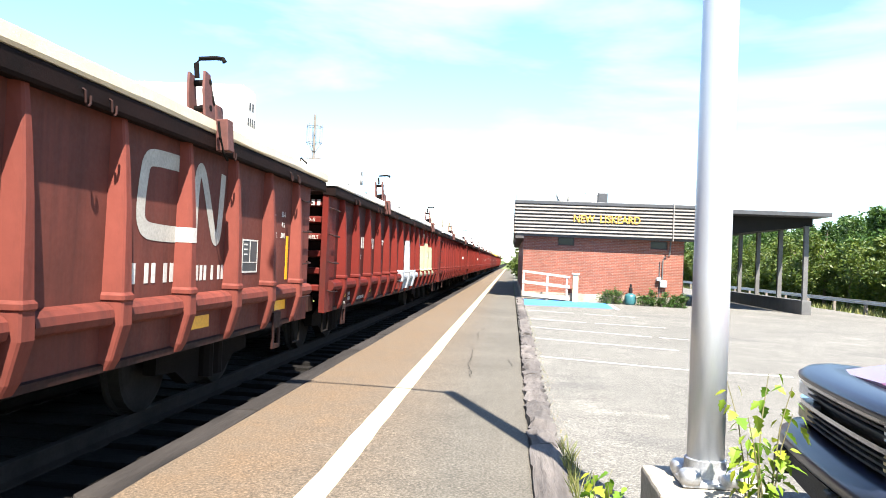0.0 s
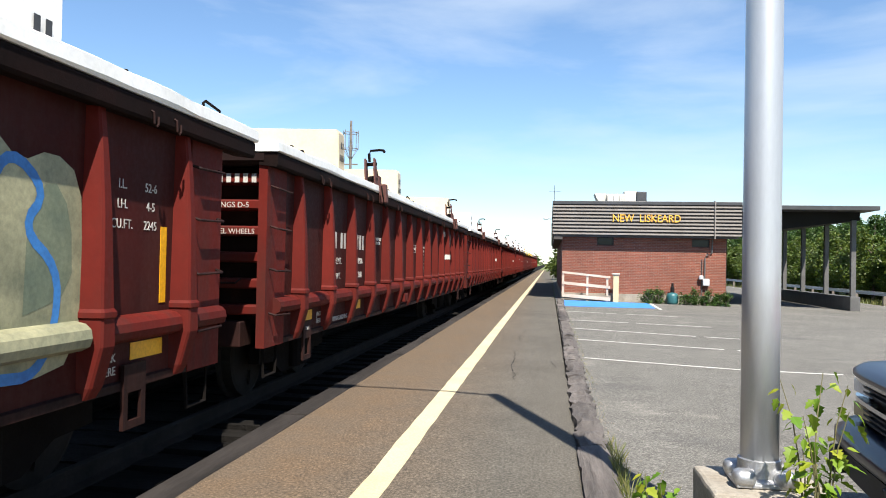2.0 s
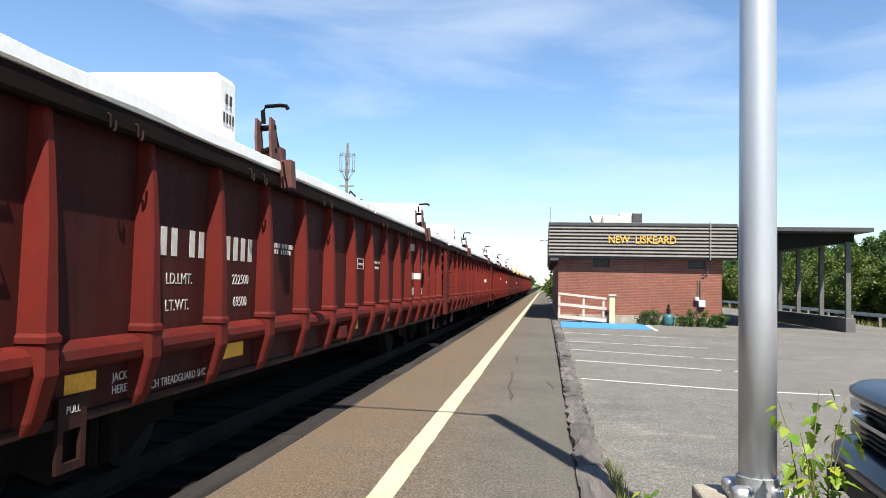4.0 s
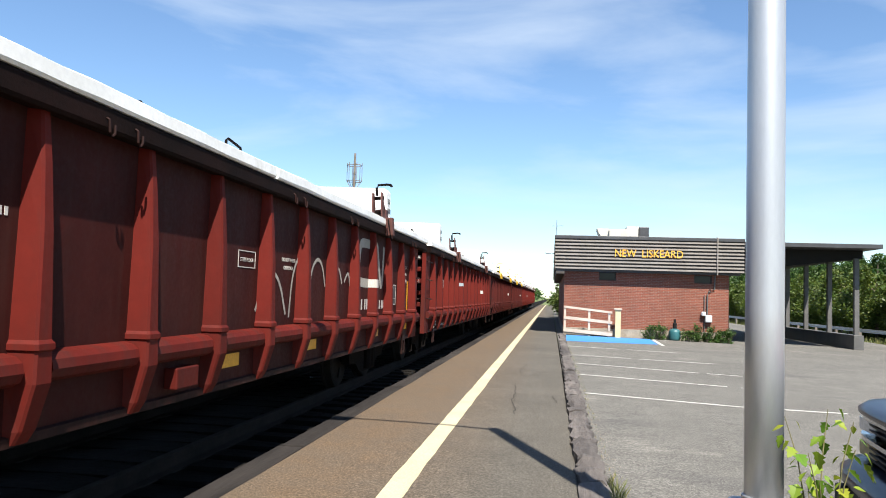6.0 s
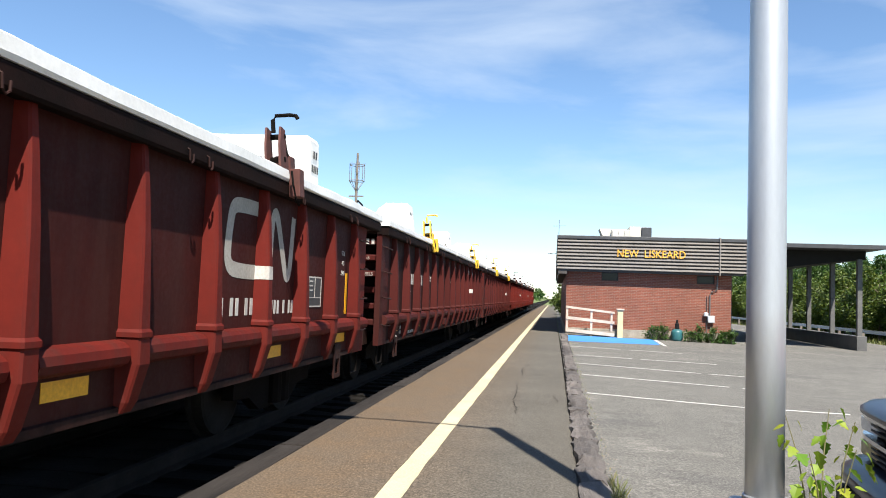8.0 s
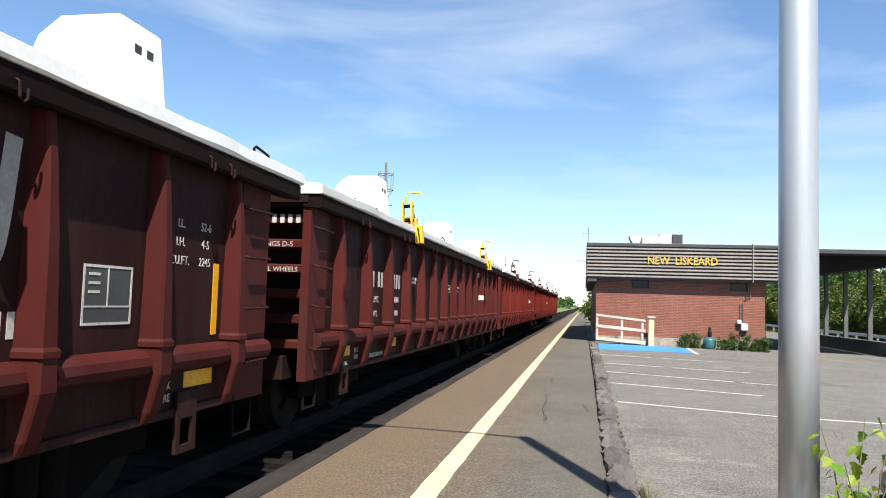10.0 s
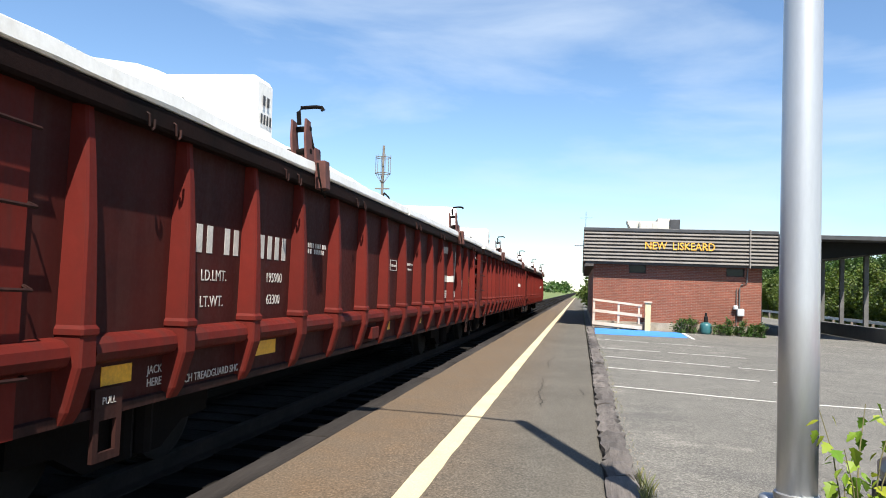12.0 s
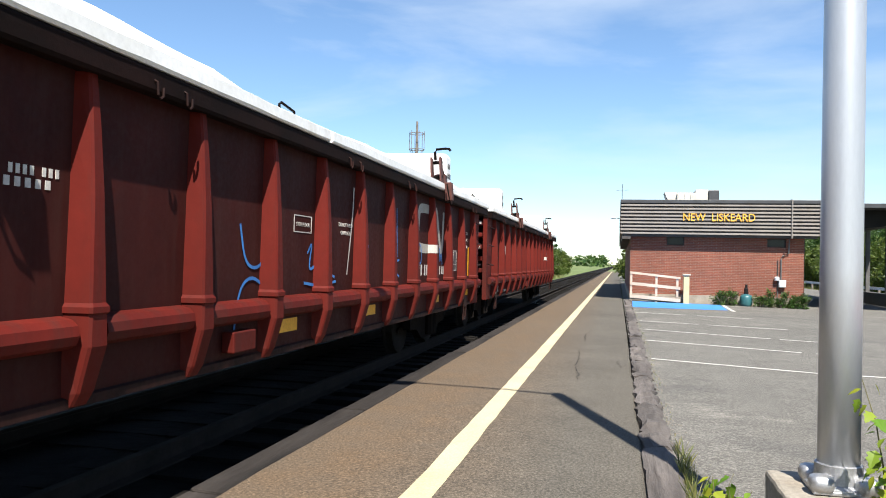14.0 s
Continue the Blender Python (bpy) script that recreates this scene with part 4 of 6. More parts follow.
    build_sapling(1.5, 4.8, 0.66, 0.16, 5, rng, "bright yellow-green maple sapling behind the lamp footing")
    build_sapling(0.72, 5.15, 0.46, 0.17, 5, rng, "small yellow-green maple seedling by the timber kerb")
    bm = bmesh.new()
    for _ in range(520):
        y = rng.choice((rng.uniform(6.1, 7.6), rng.uniform(5.4, 7.2), rng.uniform(4, 26), rng.uniform(7, 30)))
        x = 0.685 + rng.gauss(0, 0.025) + 0.003 * (y - 6)
        hh = rng.uniform(0.04, 0.17) if y < 7.8 else rng.uniform(0.015, 0.05)
        a = rng.uniform(0, 6.28)
        lean = Vector((math.cos(a), math.sin(a), 0)) * hh * rng.uniform(0.1, 0.7)
        s = Vector((-math.sin(a), math.cos(a), 0)) * 0.0035
        p = Vector((x, y, -0.03))
        bm.faces.new([bm.verts.new(q) for q in (p - s, p + s, p + lean * 0.5 + s * 0.7 + Vector((0, 0, hh * 0.6)), p + lean + Vector((0, 0, hh)))])
    solid("kerb_weeds", bm, GRASS, "thin dry grass and weeds along the timber kerb", "weeds", kind="stuff")
    bm = bmesh.new()
    for _ in range(900):
        y = 4 + 24 * rng.random() ** 1.5
        x = 0.655 + abs(rng.gauss(0, 0.07))
        r = rng.uniform(0.003, 0.011)
        c = Vector((x, y, lot_z(x) + r * 0.4))
        q = [bm.verts.new(c + Vector((rng.uniform(0.5, 1) * a * r, rng.uniform(0.5, 1) * b * r, rng.uniform(0.4, 0.9) * d * r))) for a, b, d in ((1, 0, 0), (-1, 0, 0), (0, 1, 0), (0, -1, 0), (0, 0, 1), (0, 0, -1))]
        for a, b, d in ((0, 2, 4), (2, 1, 4), (1, 3, 4), (3, 0, 4), (2, 0, 5), (1, 2, 5), (3, 1, 5), (0, 3, 5)):
            bm.faces.new((q[a], q[b], q[d]))
    solid("kerb_rubble", bm, CONCRETE, "small stones and timber crumbs along the kerb", "rubble", kind="stuff")
    bm = bmesh.new()
    for _ in range(9000):
        y = 24 + rng.random() ** 2 * 90
        x = rng.choice((rng.uniform(17.6, 21.5), rng.uniform(-9.5, -7.2)))
        hh = rng.uniform(0.15, 0.5)
        a = rng.uniform(0, 6.28)
        s = Vector((-math.sin(a), math.cos(a), 0)) * 0.03
        p = Vector((x, y, -0.62 if x > 0 else -0.48))
        bm.faces.new([bm.verts.new(q) for q in (p - s, p + s, p + Vector((math.cos(a), math.sin(a), 0)) * 0.15 + Vector((0, 0, hh)))])
    solid("verge_grass", bm, GRASS, "tall rough grass on the verges", "grass", kind="stuff")


def build_mast():
    m = thing("utility_mast", "tall grey utility mast with a ring of rods near its top", "mast", pose(-16.0, 61.0, -0.4))
    bm = bmesh.new()
    tube(bm, [(0, 0, 0), (0, 0, 13.2)], 0.16, 10, 0.09)
    part("pole", bm, POLEWOOD, m)
    for z in (12.2, 10.9):
        bm = bmesh.new()
        n = 14
        tube(bm, [(0.62 * math.cos(6.2832 * k / n), 0.62 * math.sin(6.2832 * k / n), z) for k in range(n + 1)], 0.03, 6)
        part("ring", bm, POLEWOOD, m)
    for k in range(6):
        a = 6.2832 * k / 6
        bm = bmesh.new()
        c, s = math.cos(a), math.sin(a)
        tube(bm, [(0.1 * c, 0.1 * s, 10.1), (0.62 * c, 0.62 * s, 10.9), (0.62 * c, 0.62 * s, 12.4)], 0.025, 5)
        part("rod", bm, POLEWOOD, m)
    bm = bmesh.new()
    box(bm, -0.6, -0.05, 9.6, 0.6, 0.05, 9.7)
    part("crossarm", bm, POLEWOOD, m)


# ---- parked vehicle ----
def build_parked_car():
    c = thing("parked_pickup", "dark maroon pickup with dark bumper and black barred grille", "pickup truck", pose(1.95, 5.2, lot_z(1.95), 0, 0, -5) @ Matrix.Diagonal((1.05, 1.05, 1.06, 1)))

    def bow(y):
        return 0.04 * (y / 0.95) ** 2 + 0.1 * (abs(y) / 0.95) ** 8

    def band(prof, half, n=24):
        """A profile of (outward, z) points carried round the bowed nose."""
        bm = bmesh.new()
        rows = []
        for k in range(n + 1):
            y = -half + 2 * half * k / n
            rows.append([bm.verts.new((bow(y) - o, y, z)) for o, z in prof])
        m = len(prof)
        for a, b in zip(rows, rows[1:]):
            for i in range(m):
                bm.faces.new((a[i], a[(i + 1) % m], b[(i + 1) % m], b[i]))
        bm.faces.new(rows[0])
        bm.faces.new(rows[-1][::-1])
        bmesh.ops.recalc_face_normals(bm, faces=bm.faces[:])
        return bm
    # body shell in sections along its length
    bm = bmesh.new()
    secs = []
    for x, zb, zt, w in ((0.2, 0.45, 0.93, 0.86), (0.5, 0.36, 0.98, 0.92), (1.3, 0.34, 1.06, 0.94), (1.6, 0.34, 1.08, 0.94), (3.0, 0.34, 1.08, 0.94), (5.0, 0.36, 1.08, 0.94), (5.1, 0.5, 1.06, 0.92)):
        secs.append([bm.verts.new(p) for p in ((x, -w, zb), (x, -w, (zb + zt) / 2), (x, -w * 0.98, zt - 0.1), (x, -w * 0.93, zt - 0.03), (x, -w * 0.8, zt), (x, 0, zt + 0.03), (x, w * 0.8, zt), (x, w * 0.93, zt - 0.03), (x, w * 0.98, zt - 0.1), (x, w, (zb + zt) / 2), (x, w, zb))])
    for a, b in zip(secs, secs[1:]):
        for i in range(10):
            bm.faces.new((a[i], a[i + 1], b[i + 1], b[i]))
        bm.faces.new((a[10], a[0], b[0], b[10]))
    bm.faces.new(secs[0])
    bm.faces.new(secs[-1][::-1])
    bmesh.ops.recalc_face_normals(bm, faces=bm.faces[:])
    part("body", bm, MAROON, c)
    bm = bmesh.new()
    prism(bm, [(1.6, 1.07), (2.15, 1.62), (2.95, 1.64), (3.05, 1.07)], -0.74, 0.74)
    part("cab_glass", bm, DARKGLASS, c, "dark cab windows")
    bm = bmesh.new()
    box(bm, 2.1, -0.72, 1.63, 3.0, 0.72, 1.7, 0.03)
    part("roof", bm, MAROON, c)
    part("nose_moulding", band([(-0.3, 0.86), (0.0, 0.86), (0.03, 0.88), (0.03, 0.905), (-0.02, 0.935), (-0.12, 0.945), (-0.3, 0.935)], 0.94), NAVY, c, "glossy dark blue hood edge", True)
    part("grille", band([(-0.25, 0.6), (-0.06, 0.6), (-0.06, 0.86), (-0.25, 0.86)], 0.9), RUBBER, c, "black grille recess")
    part("trim_strip", band([(-0.06, 0.855), (0.018, 0.855), (0.018, 0.872), (-0.06, 0.872)], 0.945), CHROME, c, "bright trim line")
    part("trim_strip", band([(-0.06, 0.732), (0.015, 0.732), (0.015, 0.756), (-0.06, 0.756)], 0.93), CHROME, c, "bright centre bar")
    for z in (0.63, 0.66, 0.69, 0.79, 0.82):
        part("grille_bar", band([(-0.06, z), (-0.01, z), (-0.01, z + 0.012), (-0.06, z + 0.012)], 0.92), RUBBER, c)
    for s in (-1, 1):
        bm = bmesh.new()
        box(bm, 0.03, s * 0.66 - 0.15, 0.77, 0.14, s * 0.66 + 0.15, 0.855, 0.012)
        part("headlight", bm, LENS, c)
        bm = bmesh.new()
        box(bm, 0.03, s * 0.66 - 0.15, 0.63, 0.14, s * 0.66 + 0.15, 0.715, 0.012)
        part("indicator", bm, CREAM_POST, c, "amber-clear indicator lens")
    part("bumper", band([(-0.1, 0.47), (0.09, 0.47), (0.13, 0.5), (0.13, 0.56), (0.08, 0.585), (0.07, 0.6), (-0.1, 0.61)], 0.98), NAVY, c, "glossy dark blue bumper", True)
    part("bumper_apron", band([(-0.1, 0.3), (0.05, 0.3), (0.09, 0.34), (0.1, 0.47), (-0.1, 0.47)], 0.93), RUBBER, c, "black lower bumper")
    for y in (-0.3, 0.62):
        bm = bmesh.new()
        box(bm, -0.14, y - 0.05, 0.33, -0.02, y + 0.05, 0.48, 0.015)
        part("overrider", bm, RUBBER, c)
    for s in (-1, 1):
        bm = bmesh.new()
        box(bm, 0.17, s * 0.965 - 0.03, 0.44, 0.42, s * 0.965 + 0.03, 0.59, 0.02)
        part("bumper_end", bm, RUBBER, c, "black rubber bumper end")
    bm = bmesh.new()
    lathe(bm, [(0.2, -0.1), (0.33, -0.11), (0.35, -0.08), (0.35, 0.08), (0.33, 0.11), (0.2, 0.1)], 26, axis="x")
    tyre = mesh_of("wheel", bm, RUBBER)
    for x in (0.95, 4.1):
        for y in (-0.83, 0.83):
            w = place("wheel", tyre, c, pose(x, y, 0.35, 0, 0, 90))
            bm = bmesh.new()
            lathe(bm, [(0.2, -0.08), (0.19, -0.05), (0.05, -0.06), (0.05, 0.06), (0.19, 0.05), (0.2, 0.08)], 20, axis="x")
            part("rim", bm, CAST, w)


def build_cracks():
    rng = random.Random(8)
    bm = bmesh.new()
    for x, y0, y1, w in ((-0.28, 10.9, 14.2, 0.008), (0.28, 12.2, 13.0, 0.008), (-0.4, 16.0, 18.5, 0.008)):
        pts, y = [], y0
        while y < y1:
            x += rng.uniform(-0.022, 0.022)
            pts.append((x, y))
            y += rng.uniform(0.05, 0.14)
        prev = None
        for px, py in pts:
            q = w * rng.uniform(0.3, 1.0)
            row = (bm.verts.new((px - q, py, 0.0115)), bm.verts.new((px + q, py, 0.0115)))
            if prev:
                bm.faces.new((prev[0], prev[1], row[1], row[0]))
            prev = row
    for y in (7.62, 21.0, 28.0):
        prev = None
        for k in range(60):
            px = -2.1 + 2.4 * k / 59
            yy = y + 0.06 * noise.noise((px * 2, y, 0)) - 0.12 * (px + 2)
            row = (bm.verts.new((px, yy, 0.0115)), bm.verts.new((px, yy + 0.004, 0.0115)))
            if prev:
                bm.faces.new((prev[0], row[0], row[1], prev[1]))
            prev = row
    solid("pavement_cracks", bm, DARK_TIMBER, "fine dark cracks in the platform asphalt", "cracks", kind="stuff")


# ---- the freight train ----
HALF, PANEL = 1.58, 1.465      # outer face of the posts, outer face of the side sheets
LENGTH, PITCH = 16.4, 17.4
SPEED, FIRST = 10.845, 12.07     # metres a second; nose of car 0 at the start
TOP, CHORD, BELT, SILL = 2.51, 2.37, 1.09, 0.675
GAP = 1.06
POSTS = [0.9 + GAP * k for k in range(15)]
POST_ROWS = ((CHORD + 0.01, 0.07, 0.036), (2.1, 0.098, 0.042), (1.75, 0.122, 0.05), (BELT + 0.12, 0.138, 0.064), (BELT + 0.1, 0.152, 0.078), (BELT + 0.07, 0.152, 0.078), (BELT + 0.06, 0.142, 0.068), (BELT - 0.1, 0.145, 0.072), (SILL + 0.08, 0.08, 0.066), (SILL + 0.01, 0.04, 0.06))
BELT_ROWS = ((0.0, -0.1), (0.05, -0.11), (0.1, -0.085), (0.115, -0.04), (0.105, 0.01), (0.07, 0.04), (0.0, 0.055))


def post_mesh(rows_z, grow=0.0):
    """A pressed post: narrow and shallow at the top rail, wide and deep at the belt, drawn in again at the sill."""
    bm = bmesh.new()
    rows = []
    for z, deep, w in rows_z:
        deep, w = deep + grow, w + grow
        rows.append([bm.verts.new(q) for q in ((0, -w - 0.022, z), (deep - 0.012, -w, z), (deep, -w + 0.014, z), (deep, w - 0.014, z), (deep - 0.012, w, z), (0, w + 0.022, z))])
    for a, b in zip(rows, rows[1:]):
        for i in range(5):
            bm.faces.new((a[i], b[i], b[i + 1], a[i + 1]))
    bm.faces.new(rows[0])
    bm.faces.new(rows[-1][::-1])
    bmesh.ops.recalc_face_normals(bm, faces=bm.faces[:])
    return bm


def post_between(z0, z1):
    """The rows of a post cut to a stretch of its height."""
    zs = [r[0] for r in POST_ROWS][::-1]
    at = [z1] + [r[0] for r in POST_ROWS if z0 < r[0] < z1] + [z0]
    return [(z, float(np.interp(z, zs, [r[1] for r in POST_ROWS][::-1])), float(np.interp(z, zs, [r[2] for r in POST_ROWS][::-1]))) for z in at]


def rounded(pts, times=2):
    """Cut the corners of an open line."""
    for _ in range(times):
        out = [pts[0]]
        for (a, b), (c, d) in zip(pts, pts[1:]):
            out += [(0.75 * a + 0.25 * c, 0.75 * b + 0.25 * d), (0.25 * a + 0.75 * c, 0.25 * b + 0.75 * d)]
        pts = out + [pts[-1]]
    return pts


def build_base_car():
    car = thing("gondola_car", "rust-red ribbed steel gondola freight car with white covers", "freight car", group="gondolas of the freight train")
    for s in (1, -1):
        # Sheet colour is the post paint darkened for the shade on it.
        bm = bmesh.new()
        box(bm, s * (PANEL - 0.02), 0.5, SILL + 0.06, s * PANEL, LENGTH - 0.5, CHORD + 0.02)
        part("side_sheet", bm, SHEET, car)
        bm = bmesh.new()
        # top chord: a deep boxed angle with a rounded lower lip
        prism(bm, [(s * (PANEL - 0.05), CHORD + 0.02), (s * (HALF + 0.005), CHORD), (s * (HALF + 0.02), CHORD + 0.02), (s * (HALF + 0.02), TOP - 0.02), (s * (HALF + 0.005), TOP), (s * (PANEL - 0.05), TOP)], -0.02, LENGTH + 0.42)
        part("top_chord", bm, CHORD_PAINT, car, "near-black top rail")
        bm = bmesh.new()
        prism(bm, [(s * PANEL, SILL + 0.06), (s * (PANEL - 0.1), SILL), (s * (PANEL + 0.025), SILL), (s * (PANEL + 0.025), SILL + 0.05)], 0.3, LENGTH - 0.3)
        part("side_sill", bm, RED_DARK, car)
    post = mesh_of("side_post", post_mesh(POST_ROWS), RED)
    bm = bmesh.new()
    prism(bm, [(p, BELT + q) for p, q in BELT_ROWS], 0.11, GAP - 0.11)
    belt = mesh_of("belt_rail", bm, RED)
    for s in (0, 1):
        turn = pose(PANEL, 0, 0) if s == 0 else pose(-PANEL, 0, 0, 0, 0, 180)
        for i, y in enumerate(POSTS):
            place("side_post", post, car, Matrix.Translation((0, y, 0)) @ turn)
            if i < len(POSTS) - 1:
                place("belt_rail", belt, car, Matrix.Translation((0, y if s == 0 else y + GAP, 0)) @ turn)
        bm = bmesh.new()
        prism(bm, [(p, BELT + q) for p, q in BELT_ROWS], 0.2, 0.79)
        end_belt = mesh_of("belt_rail", bm, RED)
        place("belt_rail", end_belt, car, turn if s == 0 else Matrix.Translation((0, 0.99, 0)) @ turn)
        bm = bmesh.new()
        prism(bm, [(p, BELT + q) for p, q in BELT_ROWS], 0.11, LENGTH - POSTS[-1] - 0.04)
        far_belt = mesh_of("belt_rail", bm, RED)
        place("belt_rail", far_belt, car, Matrix.Translation((0, POSTS[-1] if s == 0 else LENGTH + 0.07, 0)) @ turn)
    bm = bmesh.new()
    box(bm, -PANEL + 0.02, 0.3, 1.02, PANEL - 0.02, LENGTH - 0.3, 1.08)
    part("floor", bm, RED_DARK, car)
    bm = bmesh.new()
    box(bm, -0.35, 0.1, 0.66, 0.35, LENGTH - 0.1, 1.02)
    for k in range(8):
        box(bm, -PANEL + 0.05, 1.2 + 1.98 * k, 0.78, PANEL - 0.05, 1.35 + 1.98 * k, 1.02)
    part("underframe", bm, DARK_STEEL, car, "black underframe")
    for e in (0, 1):
        m = Matrix() if e == 0 else Matrix.Translation((0, LENGTH, 0)) @ pose(0, 0, 0, 0, 0, 180)
        # Darker than the ribs: shade between them is put into this sheet's colour.
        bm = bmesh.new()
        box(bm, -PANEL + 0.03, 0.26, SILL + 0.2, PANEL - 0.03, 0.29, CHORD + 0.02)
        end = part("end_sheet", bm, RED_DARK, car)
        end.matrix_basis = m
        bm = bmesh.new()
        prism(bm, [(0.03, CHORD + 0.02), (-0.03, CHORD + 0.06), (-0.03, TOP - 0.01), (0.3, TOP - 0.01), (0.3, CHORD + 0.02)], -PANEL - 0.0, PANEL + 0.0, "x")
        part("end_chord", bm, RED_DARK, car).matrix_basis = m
        for s in (-1, 1):
            bm = bmesh.new()
            prism(bm, [(s * 1.41, 0.0), (s * (PANEL + 0.03), 0.0), (s * (PANEL + 0.03), 0.52), (s * (PANEL - 0.02), 0.52), (s * (PANEL - 0.02), 0.06), (s * 1.41, 0.06)], SILL, CHORD + 0.02, "z")
            part("corner_post", bm, RED, car).matrix_basis = m
            # step below the corner
            bm = bmesh.new()
            x = s * (PANEL - 0.02)
            tube(bm, [(x, 0.1, SILL), (x, 0.12, SILL - 0.28), (x, 0.42, SILL - 0.28), (x, 0.46, SILL)], 0.016, 6)
            part("step", bm, DARK_STEEL, car).matrix_basis = m
            # bracket with a jacking hole, hung from the sill
            bm = bmesh.new()
            x = s * (PANEL + 0.03)
            box(bm, x - 0.012, 1.12, SILL - 0.02, x + 0.012, 1.38, SILL + 0.16)
            box(bm, x - 0.012, 1.12, SILL - 0.2, x + 0.012, 1.17, SILL - 0.02)
            box(bm, x - 0.012, 1.33, SILL - 0.2, x + 0.012, 1.38, SILL - 0.02)
            box(bm, x - 0.012, 1.12, SILL - 0.25, x + 0.012, 1.38, SILL - 0.2)
            part("pull_bracket", bm, RED_DARK, car).matrix_basis = m
            # ladder rungs on the side by the corner
            for z in (1.0, 1.42, 1.82, 2.2):
                bm = bmesh.new()
                x = s * (PANEL + 0.035)
                tube(bm, [(x, 0.08, z), (x + s * 0.06, 0.1, z - 0.02), (x + s * 0.06, 0.5, z - 0.03), (x, 0.52, z - 0.01)], 0.011, 6)
                part("grab_iron", bm, RED_DARK, car).matrix_basis = m
        # end ribs, with rungs
        for k in range(6):
            z = 0.97 + 0.25 * k
            bm = bmesh.new()
            prism(bm, [(0.26, z), (0.08, z + 0.005), (0.07, z + 0.02), (0.07, z + 0.085), (0.08, z + 0.1), (0.26, z + 0.105)], -1.41, 1.41, "x")
            part("end_rib", bm, RED, car).matrix_basis = m
        bm = bmesh.new()
        tube(bm, [(0.75, 0.07, 1.3), (0.78, 0.0, 1.28), (1.2, 0.0, 1.28), (1.22, 0.07, 1.32)], 0.011, 6)
        part("grab_iron", bm, RED_DARK, car).matrix_basis = m
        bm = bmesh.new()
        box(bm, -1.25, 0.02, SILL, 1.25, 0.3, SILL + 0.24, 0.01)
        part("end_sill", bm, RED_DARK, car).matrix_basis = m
        bm = bmesh.new()
        box(bm, -0.12, -0.42, 0.74, 0.12, 0.1, 0.98, 0.03)
        box(bm, -0.17, -0.56, 0.7, 0.17, -0.36, 1.0, 0.04)
        part("coupler", bm, DARK_STEEL, car).matrix_basis = m
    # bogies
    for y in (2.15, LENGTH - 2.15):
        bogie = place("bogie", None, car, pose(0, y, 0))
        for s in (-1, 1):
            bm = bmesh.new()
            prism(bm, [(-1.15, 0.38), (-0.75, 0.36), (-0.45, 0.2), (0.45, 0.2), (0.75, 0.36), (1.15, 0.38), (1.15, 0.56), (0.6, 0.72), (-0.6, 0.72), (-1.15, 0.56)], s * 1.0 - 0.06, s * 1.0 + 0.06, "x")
            part("side_frame", bm, DARK_STEEL, bogie)
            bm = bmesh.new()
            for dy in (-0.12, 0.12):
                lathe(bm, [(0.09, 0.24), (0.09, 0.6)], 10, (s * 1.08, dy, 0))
            part("spring", bm, DARK_STEEL, bogie)
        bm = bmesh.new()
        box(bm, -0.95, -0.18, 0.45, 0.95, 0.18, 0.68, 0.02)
        part("bolster", bm, DARK_STEEL, bogie)
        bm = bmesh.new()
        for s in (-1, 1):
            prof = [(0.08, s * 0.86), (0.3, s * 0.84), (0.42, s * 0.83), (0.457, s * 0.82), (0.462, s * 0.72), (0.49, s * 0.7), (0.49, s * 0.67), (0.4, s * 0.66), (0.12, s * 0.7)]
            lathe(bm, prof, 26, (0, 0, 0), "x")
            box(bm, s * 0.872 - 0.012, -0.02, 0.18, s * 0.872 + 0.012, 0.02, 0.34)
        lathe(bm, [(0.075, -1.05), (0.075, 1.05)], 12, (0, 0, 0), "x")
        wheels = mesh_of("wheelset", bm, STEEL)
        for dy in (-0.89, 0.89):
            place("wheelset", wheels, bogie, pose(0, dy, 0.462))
    # yellow reflectors on the side
    for y, z0, z1, w in ((1.22, 0.84, 0.95, 0.3), (3.26, 0.84, 0.96, 0.48), (7.54, 0.84, 0.95, 0.36), (9.66, 0.84, 0.95, 0.42), (12.78, 0.83, 0.94, 0.46), (15.15, 0.85, 0.96, 0.4)):
        bm = bmesh.new()
        box(bm, PANEL, y, z0, PANEL + 0.004, y + w, z1)
        part("reflector", bm, YELLOW, car, "yellow reflective strip")
    bm = bmesh.new()
    box(bm, PANEL, 15.5, 1.2, PANEL + 0.004, 15.58, 1.72)
    part("reflector", bm, YELLOW, car, "tall yellow reflective strip")
    # stencils that can be read, and plain bars for numbers
    x = PANEL + 0.002
    write("DO NOT WELD", 0.056, DECAL, car, (x, 9.05, 1.78), SIDE)
    write("ON FLOOR", 0.056, DECAL, car, (x, 9.05, 1.7), SIDE)
    write("STEEL FLOOR", 0.048, DECAL, car, (x, 7.98, 1.735), SIDE)
    bm = bmesh.new()
    for a in ((7.79, 1.68, 8.17, 1.688), (7.79, 1.822, 8.17, 1.83), (7.79, 1.688, 7.798, 1.822), (8.162, 1.688, 8.17, 1.822)):
        box(bm, PANEL, a[0], a[1], PANEL + 0.004, a[2], a[3])
    part("stencil_frame", bm, DECAL, car)
    write("1 RETAINER VALVE", 0.075, DECAL, car, (x, 6.75, 0.98), SIDE)
    for k, (a, b) in enumerate((("I.L.", "52-6"), ("I.H.", "4-5"), ("CU.FT.", "2245"))):
        write(a, 0.085, DECAL, car, (x, 15.02, 1.94 - 0.125 * k), SIDE)
        write(b, 0.085, DECAL, car, (x, 15.36, 1.94 - 0.125 * k), SIDE)
